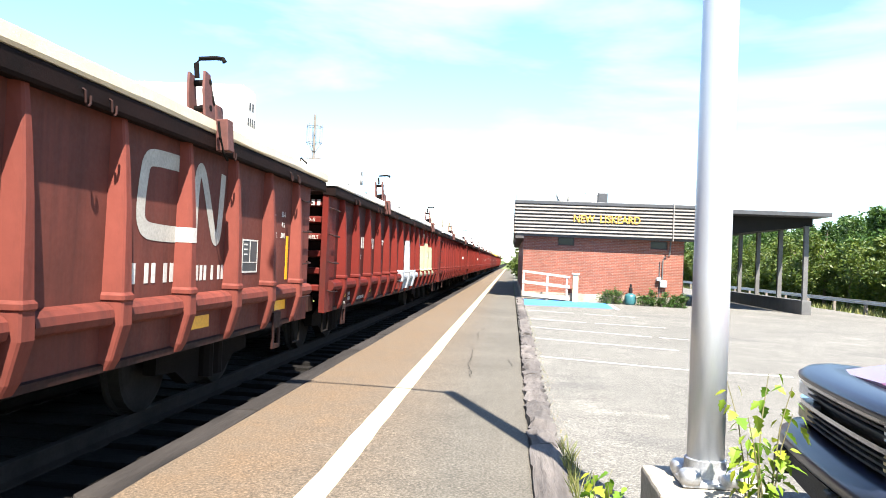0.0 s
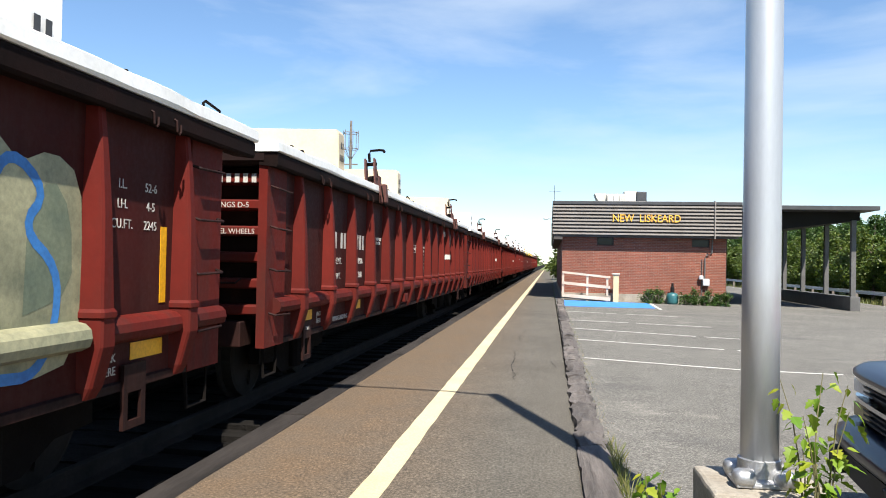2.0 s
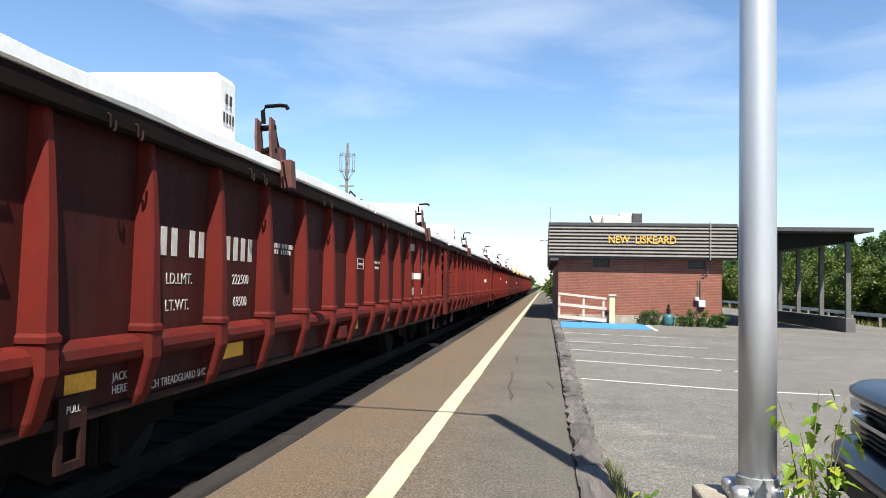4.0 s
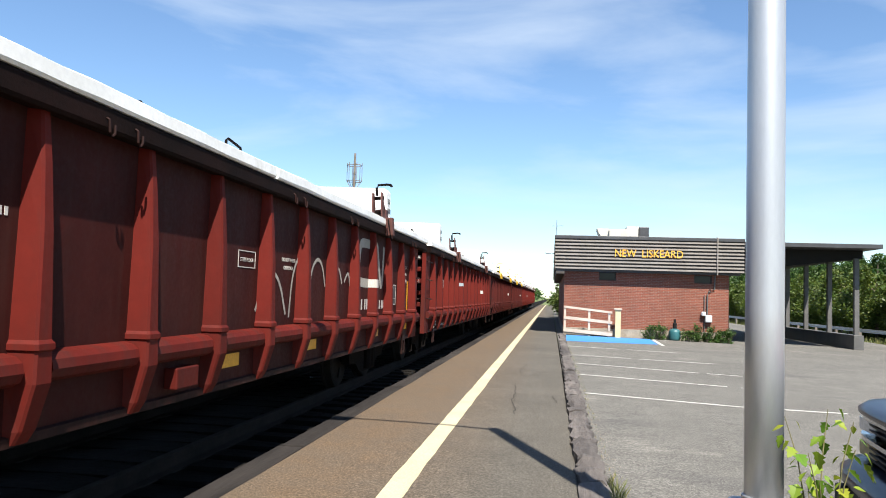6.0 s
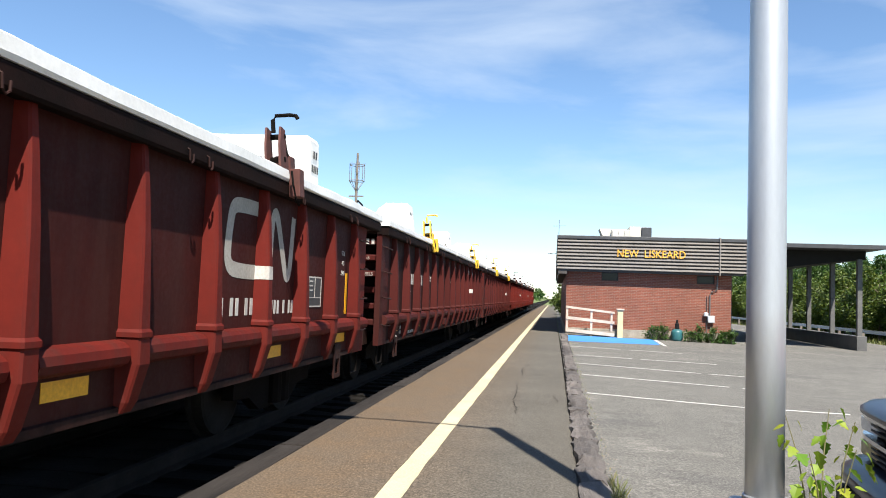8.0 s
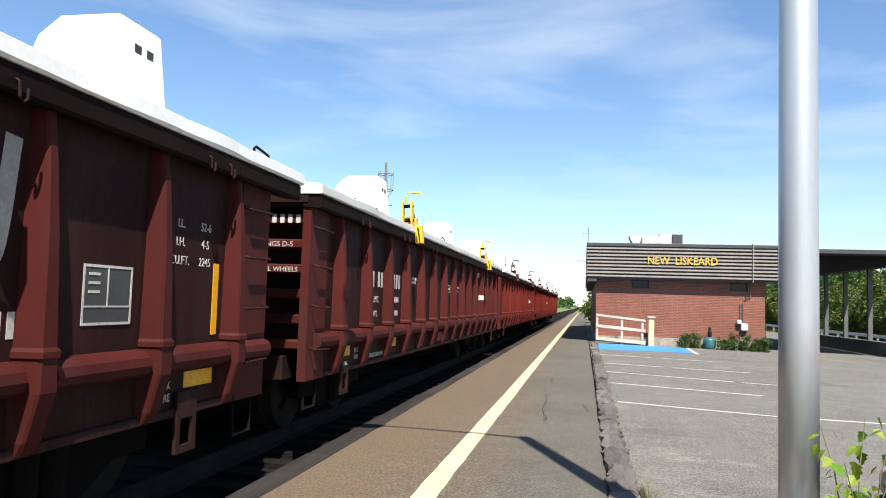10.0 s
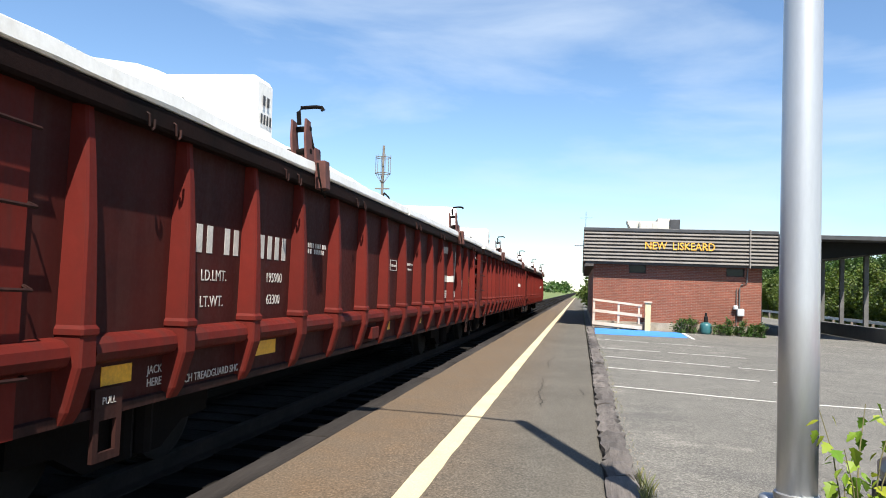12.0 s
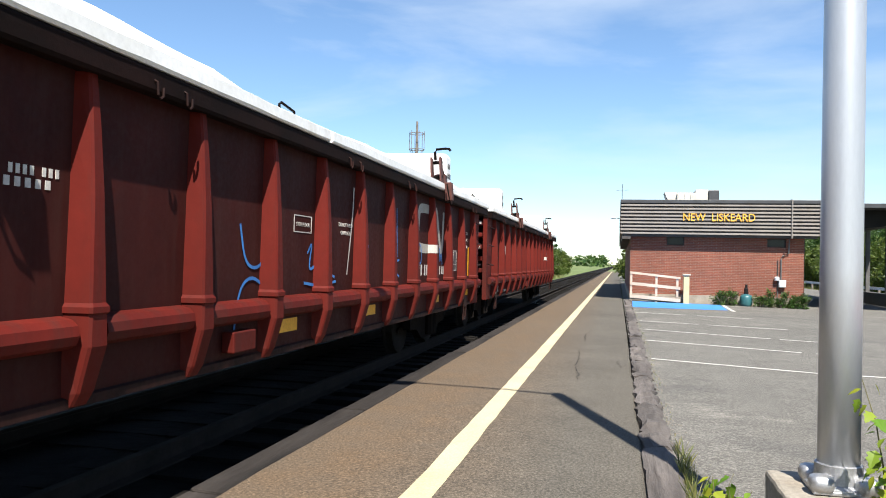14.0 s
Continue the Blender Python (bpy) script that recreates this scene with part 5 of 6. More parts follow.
    write("PULL", 0.06, DECAL, car, (PANEL + 0.044, 1.25, SILL + 0.07), SIDE)
    for y in (1.78, 14.9):
        write("JACK", 0.075, DECAL, car, (x, y, 0.86), SIDE)
        write("HERE", 0.075, DECAL, car, (x, y, 0.78), SIDE)
    write("2 INCH TREADGUARD SHOES", 0.08, DECAL, car, (PANEL + 0.028, 2.5, 0.76), SIDE)
    write("LD.LMT.", 0.115, DECAL, car, (x, 2.52, 1.46), SIDE)
    write("LT.WT.", 0.115, DECAL, car, (x, 2.5, 1.27), SIDE)
    write("SPRINGS D-5", 0.075, DECAL, car, (1.08, 0.068, 1.995), FRONT)
    write("36 INCH STEEL WHEELS", 0.07, DECAL, car, (0.98, 0.068, 1.745), FRONT)
    tagged(part("stencil", bars(0, 0.74, 0, 0.085, 0, (2, 6), None), DECAL, car), kind="stuff").matrix_basis = Matrix.Translation((0.64, 0.066, 2.232)) @ pose(0, 0, 0, 0, 0, -90)
    for z, h, y0, y1, g in ((1.66, 0.2, 2.2, 2.94, (2, 2)), (1.66, 0.2, 3.28, 3.92, (4,)), (1.82, 0.045, 4.45, 5.0, (4, 4, 3)), (1.76, 0.045, 4.45, 4.95, (2, 5))):
        tagged(part("stencil", bars(y0, y1, z, z + h, PANEL, g, None), DECAL, car), kind="stuff")
    # emblem: a square-cornered hook and a slanting bent bar
    bm = bmesh.new()
    hook = [(12.62, 2.2), (12.1, 2.2), (11.96, 2.17), (11.92, 2.04), (11.88, 1.78), (11.92, 1.67), (12.06, 1.63), (12.86, 1.63)]
    ribbon(bm, rounded(hook), 0.13, PANEL + 0.003)
    ribbon(bm, rounded([(12.84, 1.62), (12.85, 2.0), (12.88, 2.18), (12.95, 2.22), (13.03, 2.12), (13.23, 1.7), (13.29, 1.61), (13.36, 1.62), (13.4, 1.75), (13.45, 2.22)]), 0.115, PANEL + 0.0034)
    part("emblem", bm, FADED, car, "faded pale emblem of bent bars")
    tagged(part("stencil", bars(11.66, 12.5, 1.25, 1.4, PANEL, (2, 2, 2), None), DECAL, car), kind="stuff")
    tagged(part("stencil", bars(12.74, 13.64, 1.25, 1.38, PANEL, (1, 3, 1, 3), None), DECAL, car), kind="stuff")
    bm = bmesh.new()
    box(bm, PANEL, 14.02, 1.3, PANEL + 0.003, 14.48, 1.64)
    plate = part("data_panel", bm, DARKPLATE, car, "black data panel outlined in white")
    bm = bmesh.new()
    for a in ((14.02, 1.3, 14.48, 1.315), (14.02, 1.625, 14.48, 1.64), (14.02, 1.315, 14.035, 1.625), (14.465, 1.315, 14.48, 1.625), (14.035, 1.4, 14.465, 1.41), (14.24, 1.41, 14.25, 1.625)):
        box(bm, PANEL + 0.003, a[0], a[1], PANEL + 0.006, a[2], a[3])
    for k in range(3):
        box(bm, PANEL + 0.003, 14.07, 1.58 - 0.05 * k, PANEL + 0.006, 14.17, 1.595 - 0.05 * k)
    part("outline", bm, DECAL, plate)
    # the emblem's lower bar runs on over the post beside it
    place("paint_patch", mesh_of("paint_patch", post_mesh(post_between(1.57, 1.69), 0.003), DECAL), car, pose(PANEL, POSTS[11], 0))["label"] = "white paint on a post"
    # small fittings: rope hooks under the top rail, valve box
    for y in [POSTS[i] + q for i in (0, 2, 4, 7, 9, 11, 13) for q in (0.42, 0.72)]:
        bm = bmesh.new()
        x = HALF + 0.02
        tube(bm, [(x, y, 2.44), (x + 0.018, y, 2.43), (x + 0.02, y + 0.005, 2.36), (x + 0.02, y + 0.03, 2.34), (x + 0.02, y + 0.055, 2.36), (x + 0.018, y + 0.06, 2.41)], 0.008, 6)
        part("rope_hook", bm, RED_DARK, car)
    bm = bmesh.new()
    box(bm, PANEL, 6.62, 0.78, PANEL + 0.1, 6.95, 0.93, 0.01)
    part("valve_box", bm, RED, car)
    return car


def add_cover(car, y0, y1, material, blocks, block_material, rng, rise, bolts=2):
    """One moulded lid: an upturned lip, sloped shoulders, an uneven crown and upright blocks set across it."""
    secs = []
    bm = bmesh.new()
    n = 30
    for j in range(n + 1):
        u = j / n
        y = y0 + (y1 - y0) * u
        k = min(1.0, u / 0.3, (1 - u) / 0.12)
        h = rise * (k ** 0.8) * (1 + 0.35 * noise.noise((y * 0.5, y0, rise * 9)))
        half = ((0.4, 0.97), (0.8, 0.85), (1.05, 0.62), (1.22, 0.34), (1.32, 0.12))
        prof = [(-1.6, TOP + 0.003), (-1.615, TOP + 0.02), (-1.61, TOP + 0.1), (-1.56, TOP + 0.125), (-1.42, TOP + 0.13)] + [(-a, TOP + 0.14 + h * b) for a, b in half[::-1]]
        prof += [(0.0, TOP + 0.14 + h)] + [(-p, q) for p, q in prof[::-1]]
        row = []
        for x, z in prof:
            low = z < TOP + 0.01
            row.append(bm.verts.new((x, y, z + (0 if low else 0.016 * noise.noise((x, y * 1.3, y0)) + 0.008 * noise.noise((x * 3, y * 5, y0))))))
        secs.append(row)
    for a, b in zip(secs, secs[1:]):
        for i in range(len(a) - 1):
            bm.faces.new((a[i], a[i + 1], b[i + 1], b[i]))
        bm.faces.new((a[-1], a[0], b[0], b[-1]))
    bm.faces.new(secs[0])
    bm.faces.new(secs[-1][::-1])
    bmesh.ops.recalc_face_normals(bm, faces=bm.faces[:])
    lid = part("cover", bm, material, car, "moulded fibreglass cover")
    for style, y, deep, hz in blocks:
        bm = bmesh.new()
        if style == "wide":      # a square-cornered bulkhead right across the lid
            wide = 1.24
            prism(bm, [(-wide, TOP + 0.1), (wide, TOP + 0.1), (wide - 0.015, hz - 0.05), (wide - 0.05, hz), (0.0, hz + 0.02), (0.05 - wide, hz), (0.015 - wide, hz - 0.05)], y, y + deep)
        elif style == "cowl":    # a narrower block with sloping flanks
            wide = 1.24
            prism(bm, [(0.36, TOP + 0.1), (wide + 0.06, TOP + 0.1), (wide - 0.02, hz - 0.03), (wide - 0.06, hz), (0.76, hz), (0.6, hz - 0.12)], y, y + deep)
        else:                    # a square base with a tapered cap on it
            wide = 1.3
            box(bm, wide - 0.62, y, TOP + 0.1, wide, y + deep, hz - 0.27)
            rings = []
            for z, g in ((hz - 0.265, -0.01), (hz - 0.2, -0.02), (hz - 0.03, -0.06), (hz, -0.09)):
                rings.append([bm.verts.new(p) for p in ((wide - 0.44 - g, y - g, z), (wide - 0.02 + g, y - g, z), (wide - 0.02 + g, y + deep + g, z), (wide - 0.44 - g, y + deep + g, z))])
            for a, b in zip(rings, rings[1:]):
                for i in range(4):
                    bm.faces.new((a[i], a[(i + 1) % 4], b[(i + 1) % 4], b[i]))
            bm.faces.new(rings[0][::-1])
            bm.faces.new(rings[-1])
            wide += 0.012
            hz = hz - 0.28
        bmesh.ops.recalc_face_normals(bm, faces=bm.faces[:])
        part("raised_block", bm, block_material, lid, "upright block standing across the cover")
        wide += 0.002
        tagged(part("stencil", bars(y + 0.06, y + deep - 0.08, hz - 0.26, hz - 0.17, wide, (2,), None), INK, lid), kind="stuff")
        tagged(part("stencil", bars(y + 0.03, y + deep - 0.03, hz - 0.43, hz - 0.34, wide, (4,), None), INK, lid), kind="stuff")
    for _ in range(bolts):
        bm = bmesh.new()
        yy = rng.uniform(y0 + 0.5, y1 - 0.5)
        lathe(bm, [(0.022, 0.0), (0.026, 0.025), (0.014, 0.04)], 8, (1.52, yy, TOP + 0.11))
        part("bolt", bm, DARK_STEEL, lid)
    # lifting loop
    bm = bmesh.new()
    yy = y1 - 0.55
    tube(bm, [(1.36, yy, TOP + 0.1), (1.36, yy, TOP + 0.24), (1.36, yy + 0.04, TOP + 0.26), (1.36, yy + 0.3, TOP + 0.23), (1.36, yy + 0.34, TOP + 0.1)], 0.012, 6)
    part("lifting_loop", bm, DARK_STEEL, lid)


def add_clamp(car, y, s, material):
    """A tall hinged latch: two cheek plates, a lever with hook, a strap over the lid's edge and a chain."""
    c = place("cover_latch", None, car, pose(s * 1.53, y, TOP + 0.08, 0, -s * 4, 0) @ Matrix.Diagonal((0.9, 0.86, 0.78, 1)))
    c["label"] = "tall hinged steel cover latch with hooked lever"
    bm = bmesh.new()
    for x in (-0.075, 0.075):
        prism(bm, [(-0.16, 0.02), (0.1, 0.0), (0.14, 0.12), (0.02, 0.2), (-0.01, 0.5), (-0.13, 0.52), (-0.17, 0.3)], x - 0.012, x + 0.012, "x")
    part("cheek", bm, material, c)
    bm = bmesh.new()
    tube(bm, [(0.0, -0.12, 0.45), (0.0, -0.13, 0.6), (0.02, -0.1, 0.66), (0.16, -0.06, 0.67), (0.22, -0.05, 0.66), (0.24, -0.05, 0.62)], 0.024, 7)
    part("lever", bm, DARK_STEEL if material != YELLOW_PAINT else YELLOW_PAINT, c)
    bm = bmesh.new()
    lathe(bm, [(0.035, -0.09), (0.035, 0.09)], 10, (0, -0.02, 0.42), "x")
    lathe(bm, [(0.035, -0.09), (0.035, 0.09)], 10, (0, -0.03, 0.14), "x")
    tube(bm, [(0.06, 0.02, 0.4), (0.07, 0.08, 0.22), (0.07, 0.2, 0.05)], 0.022, 6)
    part("link", bm, DARK_STEEL, c)
    bm = bmesh.new()
    box(bm, -0.08, 0.08, -0.02, 0.1, 0.28, 0.22, 0.025)
    box(bm, s * 0.1 - 0.02, 0.1, -0.3, s * 0.1 + 0.1, 0.26, 0.05, 0.01)
    part("strap", bm, material, c)
    bm = bmesh.new()
    tube(bm, [(s * 0.15, 0.0, 0.0), (s * 0.17, -0.02, -0.18), (s * 0.17, 0.06, -0.34), (s * 0.17, 0.16, -0.4)], 0.013, 5)
    part("chain", bm, DARK_STEEL, c)


def paint(car, kind):
    x = PANEL + (0.008 if kind == "pieces" else 0.004)

    D = POSTS[7] - 8.55

    def shape(material, outline, label, edge=None, width=0.06, lift=0.0):
        bm = bmesh.new()
        pts = [(a + (D if kind == "pieces" and a < POSTS[9] else 0), b) for a, b in rounded(outline + outline[:1], 1)[:-1]]
        bm.faces.new([bm.verts.new((x + lift, a, b)) for a, b in pts])
        bmesh.ops.triangulate(bm, faces=bm.faces[:])
        part("graffiti", bm, material, car, label)
        if edge:
            stroke(edge, pts + pts[:1], width, label + " outlined in black", 0.004, 0)

    def stroke(material, pts, width, label, lift=0.0025, smooth=2):
        bm = bmesh.new()
        if smooth:
            pts = [(a + (D if kind == "pieces" and a < POSTS[9] else 0), b) for a, b in rounded(list(pts), smooth)]
        ribbon(bm, pts, width, x + lift)
        part("graffiti", bm, material, car, label)

    def coat(material, post, z0, z1, label):
        me = mesh_of("graffiti", post_mesh(post_between(z0, z1), 0.003), material)
        place("graffiti", me, car, pose(PANEL, POSTS[post], 0))["label"] = label

    def belt_coat(material, post, label):
        bm = bmesh.new()
        prism(bm, [(p + 0.004, BELT + q * 1.03) for p, q in BELT_ROWS], 0.12, GAP - 0.12)
        place("graffiti", mesh_of("graffiti", bm, material), car, pose(PANEL, POSTS[post], 0))["label"] = label
    if kind == "pieces":
        silver = "silver sprayed letter"
        shape(SILVER, [(7.60, 1.62), (7.84, 1.46), (8.02, 2.0), (8.14, 1.5), (8.20, 1.0), (8.14, 0.7), (7.68, 0.68), (7.80, 1.2)], silver, INK)
        shape(SILVER, [(8.20, 1.15), (8.34, 1.7), (8.48, 1.92), (8.80, 2.02), (8.76, 1.6), (8.68, 1.2), (8.64, 0.72), (8.26, 0.68)], silver, INK)
        shape(SILVER, [(8.78, 0.74), (8.84, 1.4), (9.04, 1.8), (9.22, 2.1), (9.48, 1.72), (9.60, 1.42), (9.52, 1.12), (9.48, 0.72), (9.08, 0.68)], silver, INK)
        stroke(INK, [(9.16, 1.62), (9.28, 1.72), (9.38, 1.45), (9.20, 1.4), (9.16, 1.62)], 0.06, "black sprayed gap in a letter", 0.003)
        shape(SILVER, [(9.70, 1.05), (9.78, 1.45), (10.00, 1.92), (10.16, 1.75), (10.24, 1.45), (10.14, 1.22), (10.30, 0.98), (10.24, 0.74), (9.78, 0.7)], silver, INK)
        for pts in ([(7.73, 1.3), (7.98, 1.25), (8.08, 0.8)], [(8.28, 1.4), (8.53, 1.3), (8.48, 0.8)], [(8.93, 1.25), (9.18, 1.2), (9.38, 0.85)], [(9.83, 1.3), (10.03, 1.2), (10.08, 0.85)], [(7.88, 1.75), (7.98, 1.5), (7.93, 1.35)], [(8.43, 1.75), (8.63, 1.7), (8.68, 1.5)]):
            stroke(INK, pts, 0.032, "black sprayed line", 0.003)
        for i in (6, 7, 8):
            belt_coat(SILVER, i, "silver spray over the belt rail")
        coat(SILVER, 7, 0.76, 1.95, "silver spray over a post")
        coat(SILVER, 6, 0.95, 1.22, "silver spray over a post")
        coat(SILVER, 8, 0.78, 1.2, "silver spray over a post")
        for pts in ([(10.34, 1.3), (10.34, 1.55), (10.44, 1.56)], [(10.34, 1.43), (10.42, 1.44)], [(10.42, 1.4), (10.44, 1.28), (10.49, 1.3), (10.50, 1.42)], [(10.53, 1.5), (10.54, 1.25), (10.55, 1.36), (10.60, 1.44)]):
            stroke(DECAL, pts, 0.016, "small white marker scribble", smooth=1)
        # cream fields, one in each bay, under thick blue letters
        for i, (lo, hi) in enumerate(((0.92, 2.24), (0.88, 2.12), (0.86, 2.2), (0.9, 2.08))):
            y = POSTS[9 + i]
            shape(CREAM, [(y + 0.1, lo), (y + 0.5, lo - 0.05), (y + 0.96, lo + 0.03), (y + 0.99, 1.5), (y + 0.96, hi - 0.12), (y + 0.7, hi), (y + 0.45, hi - 0.1), (y + 0.25, hi + 0.05), (y + 0.08, hi - 0.16)], "cream and grey-green sprayed field in one bay")
            shape(MOSS, [(y + 0.5, 1.2), (y + 0.9, 1.3), (y + 0.88, 1.75), (y + 0.7, 1.95), (y + 0.52, 1.7)], "grey-green sprayed shading", lift=0.0012)
            belt_coat(CREAM, 9 + i, "cream spray over the belt rail")
            if i:
                coat(CREAM, 9 + i, 1.16, 1.98 - 0.1 * (i % 2), "cream spray over a post")
        b = "thick blue sprayed outline"
        y = POSTS[9]
        for pts in ([(y + 0.12, 1.25), (y + 0.3, 1.6), (y + 0.42, 2.1), (y + 0.52, 1.7), (y + 0.56, 1.2)], [(y + 0.2, 1.5), (y + 0.5, 1.45), (y + 0.8, 1.7), (y + 0.95, 1.95)], [(y + 0.15, 0.95), (y + 0.5, 1.02), (y + 0.9, 0.92)],
                    [(y + 1.2, 1.3), (y + 1.25, 1.9), (y + 1.6, 2.0), (y + 1.9, 1.6), (y + 1.7, 1.2), (y + 1.2, 1.15)], [(y + 1.4, 1.8), (y + 1.7, 1.72), (y + 1.95, 1.85)],
                    [(y + 2.25, 1.98), (y + 2.7, 2.05), (y + 2.95, 1.8), (y + 2.5, 1.62), (y + 2.3, 1.4), (y + 2.8, 1.3), (y + 2.95, 1.6)], [(y + 2.3, 0.98), (y + 2.6, 0.92), (y + 2.95, 1.05)],
                    [(y + 3.3, 1.2), (y + 3.4, 1.8), (y + 3.55, 2.05), (y + 3.85, 1.85), (y + 3.65, 1.65), (y + 3.95, 1.45), (y + 3.95, 1.15), (y + 3.8, 0.88), (y + 3.5, 0.9)]):
            stroke(BLUE_SPRAY, pts, 0.06, b)
    if kind == "tag":
        for pts in ([(5.24, 1.18), (5.42, 1.6), (5.5, 1.97), (5.56, 1.6), (5.66, 1.17)], [(5.3, 1.4), (5.5, 1.42), (5.66, 1.52)], [(5.66, 1.17), (5.72, 1.85)], [(5.72, 1.85), (5.8, 1.5), (5.88, 1.18)], [(5.88, 1.18), (5.92, 1.5), (5.98, 1.9)],
                    [(6.2, 1.93), (6.05, 1.75), (5.98, 1.5), (6.0, 1.25), (6.14, 1.22), (6.2, 1.4), (6.12, 1.48)]):
            stroke(PALE_SPRAY, pts, 0.052, "pale sprayed tag letter")
        coat(PALE_SPRAY, 5, 1.76, 1.85, "pale spray over a post")
    if kind == "faded":
        for pts in ([(9.1, 1.22), (9.16, 1.65), (9.34, 1.86), (9.52, 1.8), (9.62, 1.5), (9.66, 1.2)], [(9.7, 1.2), (9.76, 1.7), (9.98, 1.88), (10.2, 1.8), (10.32, 1.55)], [(10.5, 1.6), (10.62, 1.82), (10.9, 1.8), (11.05, 1.6)], [(11.15, 1.62), (11.35, 1.78), (11.45, 1.55)], [(8.2, 1.3), (8.5, 1.7), (8.8, 1.6), (9.0, 1.25)]):
            stroke(FADED, pts, 0.04, "faded grey sprayed curve")
    if kind == "blue":
        b = "bright blue sprayed line"
        for pts in ([(6.84, 1.7), (6.92, 1.42), (7.1, 1.36), (7.28, 1.46), (7.46, 1.46)], [(7.22, 2.25), (7.3, 1.9), (7.42, 1.5)], [(6.78, 0.9), (6.84, 1.22), (7.02, 1.32), (7.24, 1.24)], [(7.46, 1.3), (7.4, 1.0), (7.2, 0.86)],
                    [(8.08, 1.5), (8.2, 1.62), (8.1, 1.34), (8.3, 1.4)], [(8.28, 1.6), (8.36, 1.3), (8.42, 1.58)], [(8.46, 1.62), (8.46, 1.3), (8.6, 1.36)], [(8.56, 1.58), (8.66, 1.5), (8.6, 1.32), (8.76, 1.28)], [(8.02, 1.24), (8.4, 1.2), (8.8, 1.24)],
                    [(9.5, 1.48), (9.7, 1.4), (9.78, 1.62)], [(9.6, 1.9), (9.66, 1.3)], [(10.5, 2.1), (10.62, 1.5), (10.8, 1.44), (11.0, 1.46)], [(10.85, 2.1), (10.9, 1.5)], [(10.6, 1.2), (10.75, 1.35), (11.0, 1.25)],
                    [(11.55, 2.3), (11.62, 2.0)], [(11.6, 1.7), (11.7, 1.45), (11.85, 1.6), (11.9, 1.4)], [(11.9, 1.7), (12.1, 1.66), (12.1, 1.4), (11.95, 1.44)], [(13.2, 1.66), (13.24, 1.4), (13.32, 1.62), (13.4, 1.4)],
                    [(1.46, 1.96), (1.7, 2.0), (1.55, 1.8), (1.8, 1.86)], [(1.55, 1.76), (1.82, 1.74), (1.7, 1.55), (1.85, 1.6)], [(1.44, 1.52), (1.5, 1.36), (1.72, 1.42), (1.92, 1.5)], [(1.5, 1.02), (1.62, 1.18), (1.8, 1.02), (1.6, 0.96)], [(1.92, 1.9), (1.96, 1.4), (1.98, 0.9)]):
            stroke(BLUE_SPRAY, pts, 0.026, b)
        stroke(DECAL, [(9.26, 2.2), (9.24, 1.9), (9.1, 1.3)], 0.03, "white paint drip")
    if kind == "ghost":
        for pts in ([(8.86, 1.45), (8.92, 1.62), (9.05, 1.7), (9.18, 1.6), (9.24, 1.45)], [(8.85, 1.44), (9.25, 1.46)], [(8.92, 1.2), (8.96, 1.4)], [(9.15, 1.2), (9.14, 1.42)], [(9.02, 1.2), (9.05, 1.4), (9.08, 1.2)]):
            stroke(FADED, pts, 0.016, "thin pale scribble")


CARS = []
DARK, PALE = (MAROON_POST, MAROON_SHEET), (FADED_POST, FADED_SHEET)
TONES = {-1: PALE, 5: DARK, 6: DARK}


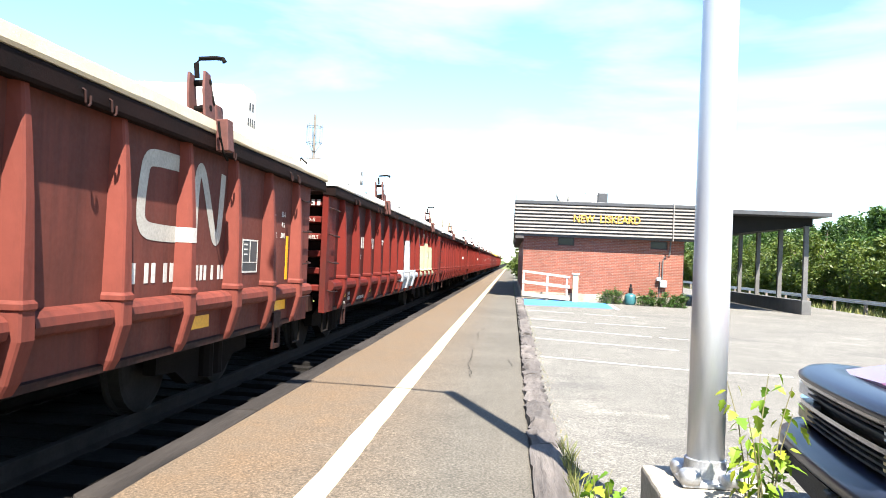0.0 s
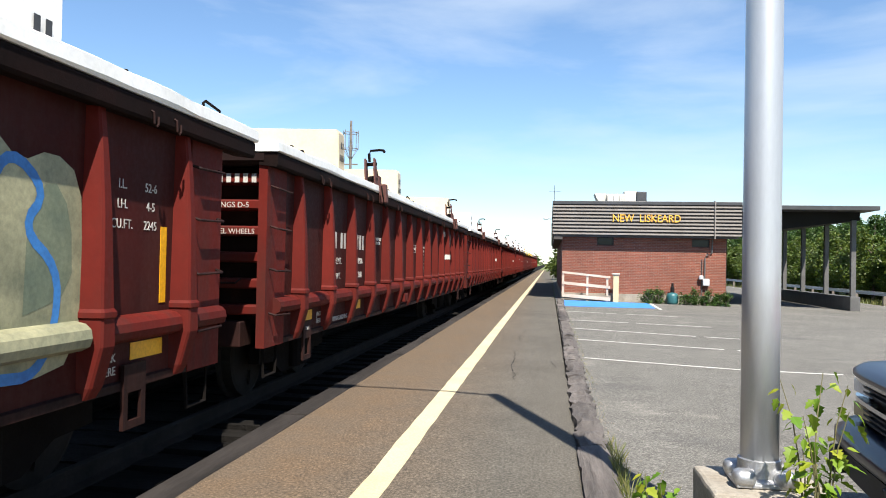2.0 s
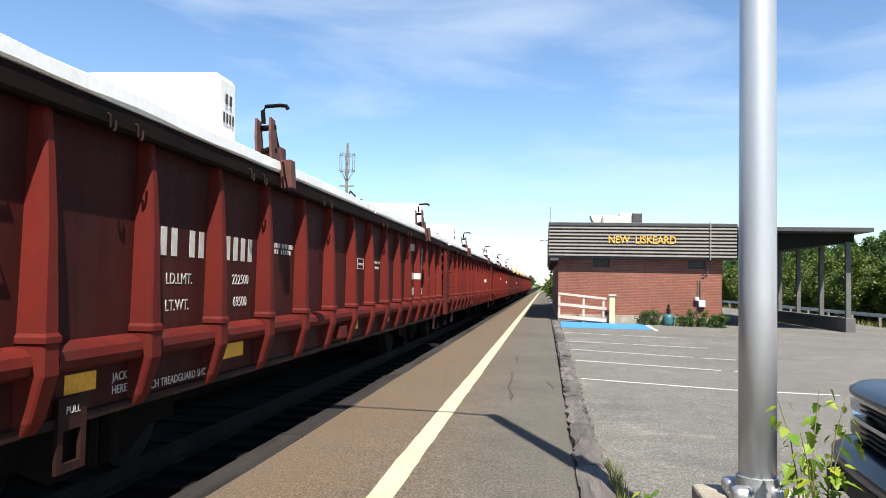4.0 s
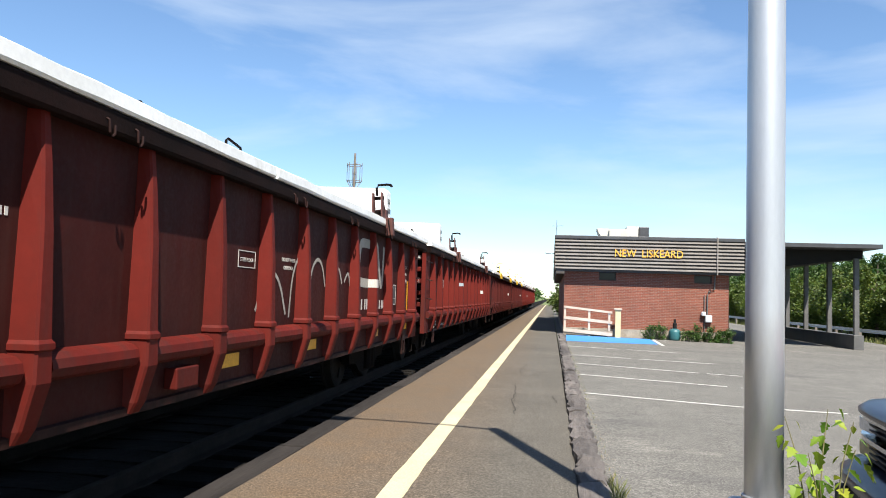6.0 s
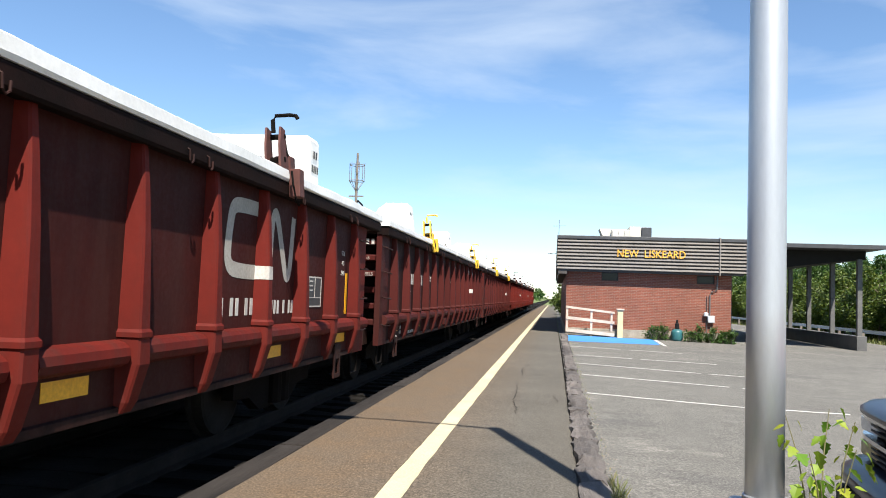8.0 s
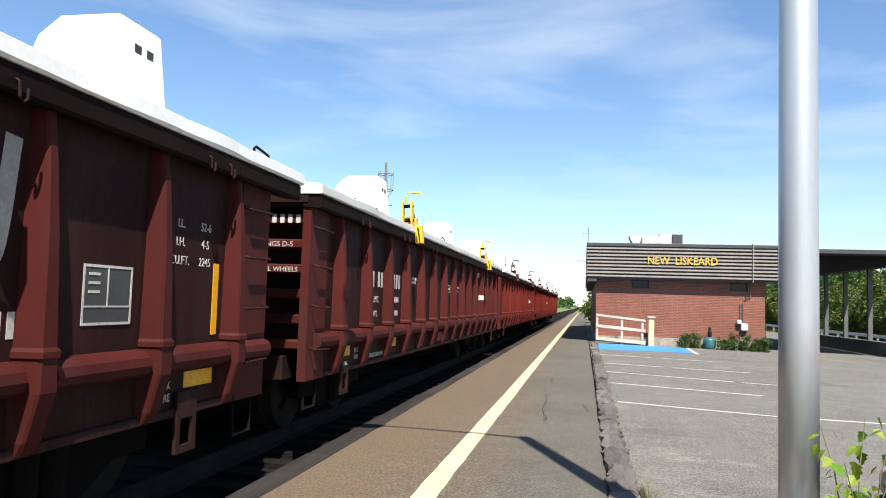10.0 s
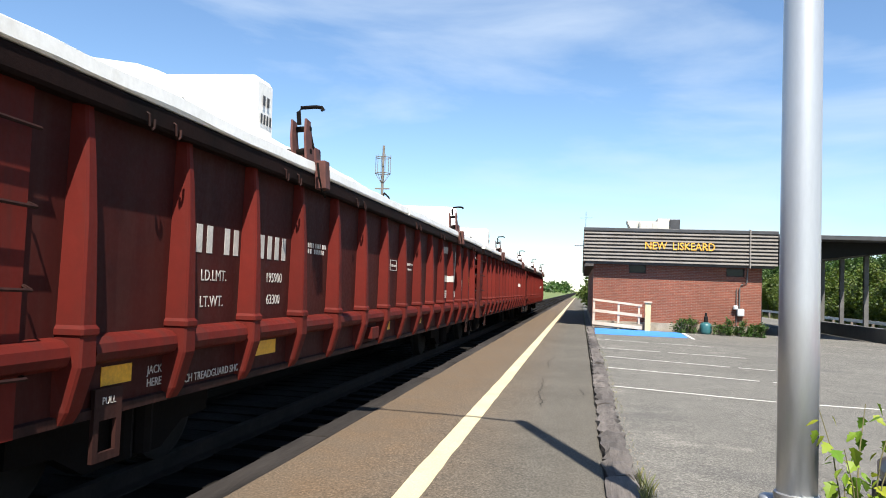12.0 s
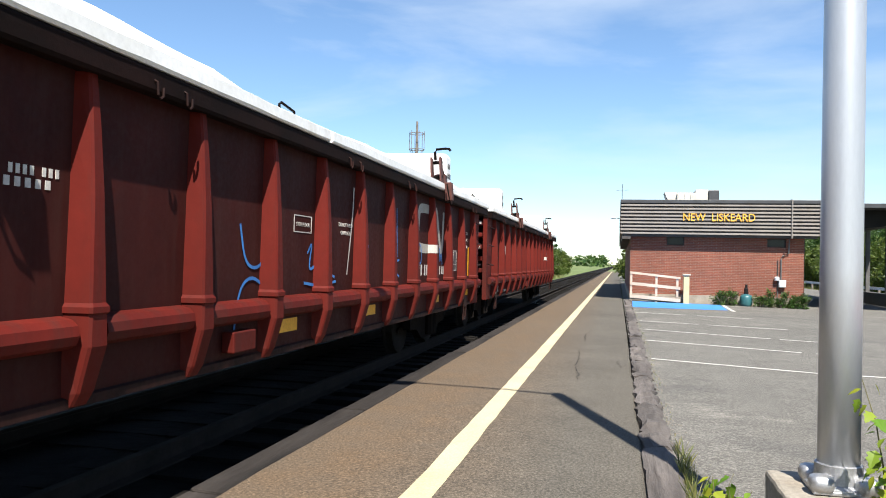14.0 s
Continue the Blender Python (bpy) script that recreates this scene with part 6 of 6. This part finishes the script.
def build_train():
    rng = random.Random(11)
    base = build_base_car()
    kinds = {0: "pieces", 1: "ghost", 3: "faded", 4: "tag", 8: "blue"}
    looks = {-1: (TAN, WHITE), 1: (WHITE, TAN), 6: (GREYLID, WHITE), 5: (WHITE, WHITE)}
    weights = {1: ("198500", "64500"), 2: ("222500", "69500"), 4: ("199500", "63500"), 6: ("200200", "62800"), 7: ("195900", "63300"), 8: ("221000", "65000")}
    labels = {0: "rust-red gondola car with large silver and cream graffiti, white covers", 4: "rust-red gondola car with a pale sprayed tag, white covers",
              8: "rust-red gondola car with bright blue tags, white covers", 6: "dark maroon gondola car with greyed covers and yellow latches",
              5: "rust-red gondola car with white covers and yellow latches", 3: "rust-red gondola car with faded grey scrawl, white covers"}
    rises = {-1: (0.28, 0.2), 0: (0.3, 0.28), 1: (0.1, 0.1), 2: (0.3, 0.2), 4: (0.16, 0.1), 6: (0.3, 0.34), 7: (0.44, 0.32), 8: (0.46, 0.46)}
    order = [k for k in range(-1, 10)]
    for k in order:
        car = base if k == order[-1] else copy_thing(base, pose(TRACK_X, FIRST + PITCH * k, RAIL_Z))
        CARS.append((k, car))
    for k, car in CARS:
        car.matrix_basis = pose(TRACK_X, FIRST + PITCH * k, RAIL_Z)
        if k in labels:
            car["label"] = labels[k]
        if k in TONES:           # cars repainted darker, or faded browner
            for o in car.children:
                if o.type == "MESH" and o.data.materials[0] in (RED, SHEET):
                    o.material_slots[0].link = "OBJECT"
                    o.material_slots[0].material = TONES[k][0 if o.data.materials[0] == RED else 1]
        lid, block = looks.get(k, (WHITE, WHITE))
        steel = YELLOW_PAINT if k in (5, 6) else LATCH
        d = rng.uniform(-0.06, 0.06)
        if k == 0:
            front, back = [("wide", 3.4, 0.34, 3.3)], [("capped", 8.6, 0.34, 3.32), ("capped", 10.12, 0.34, 3.32), ("capped", 14.28, 0.34, 3.28)]
        elif k in (5, 6):
            front, back = [("cowl", 3.42, 0.4, 3.28)], [("cowl", 9.21, 0.36, 3.22), ("cowl", 14.62, 0.42, 3.28)]
        elif k == 1:
            front, back = [("wide", 3.3, 0.3, 3.3), ("wide", 7.4, 0.3, 3.24)], [("wide", 14.85, 0.3, 3.34)]
        else:
            front, back = [("wide", 3.62 + d, 0.32, 3.33)], [("wide", 14.6 + d, 0.32, 3.32)]
        low, high = rises.get(k, (rng.uniform(0.14, 0.3), rng.uniform(0.14, 0.3)))
        add_cover(car, -0.04, 8.22, lid, front, block, rng, low, 8 if k == 1 else 2)
        add_cover(car, 8.28, LENGTH + 0.47, lid, back, block, rng, high, 8 if k == 1 else 2)
        for y in (4.08, 12.78):
            for s in (1, -1):
                add_clamp(car, y, s, steel)
        for i, text in enumerate(weights.get(k, ())):
            write(text, 0.12, DECAL, car, (PANEL + 0.002, 3.64, 1.46 - 0.19 * i), SIDE)
        if k in kinds:
            paint(car, kinds[k])


build_ground()
build_platform()
build_kerb()
build_cracks()
build_lot()


def set_back(build, metres):
    """Builds a group of things and sets them back along the line."""
    there = set(scene.objects)
    build()
    for o in list(scene.objects):
        if o not in there and not o.parent:
            o.location.y += metres


set_back(build_station, 0.45)
set_back(build_canopy, 0.45)
build_guardrail()
build_lamp()
build_mast()
build_plants()
build_parked_car()
build_train()


def motions():
    """The train rolls steadily past, wheels turning."""
    turns = []
    for k in range(421):
        turns.append((k / 30, math.degrees(SPEED * k / 30 / 0.462)))
    lag_t = (0.0, 1.0, 2.0, 2.5, 3.0, 4.0, 7.0, 8.2, 11.0, 12.5, 14.0)
    lag_y = (-0.32, -0.1, -0.08, -0.08, 0.0, 0.06, 0.14, 0.06, 0.0, 0.0, -0.18)
    for k, car in CARS:
        y = FIRST + PITCH * k
        walk(car, [(t, pose(TRACK_X, y - SPEED * t + float(np.interp(t, lag_t, lag_y)), RAIL_Z)) for t in [q / 10 for q in range(141)]])
        for bogie in car.children:
            if bogie.name.startswith("bogie"):
                for w in bogie.children:
                    if w.name.startswith("wheelset"):
                        at = w.location.copy()
                        walk(w, [(t, pose(at.x, at.y, at.z, a % 360)) for t, a in turns])


motions()
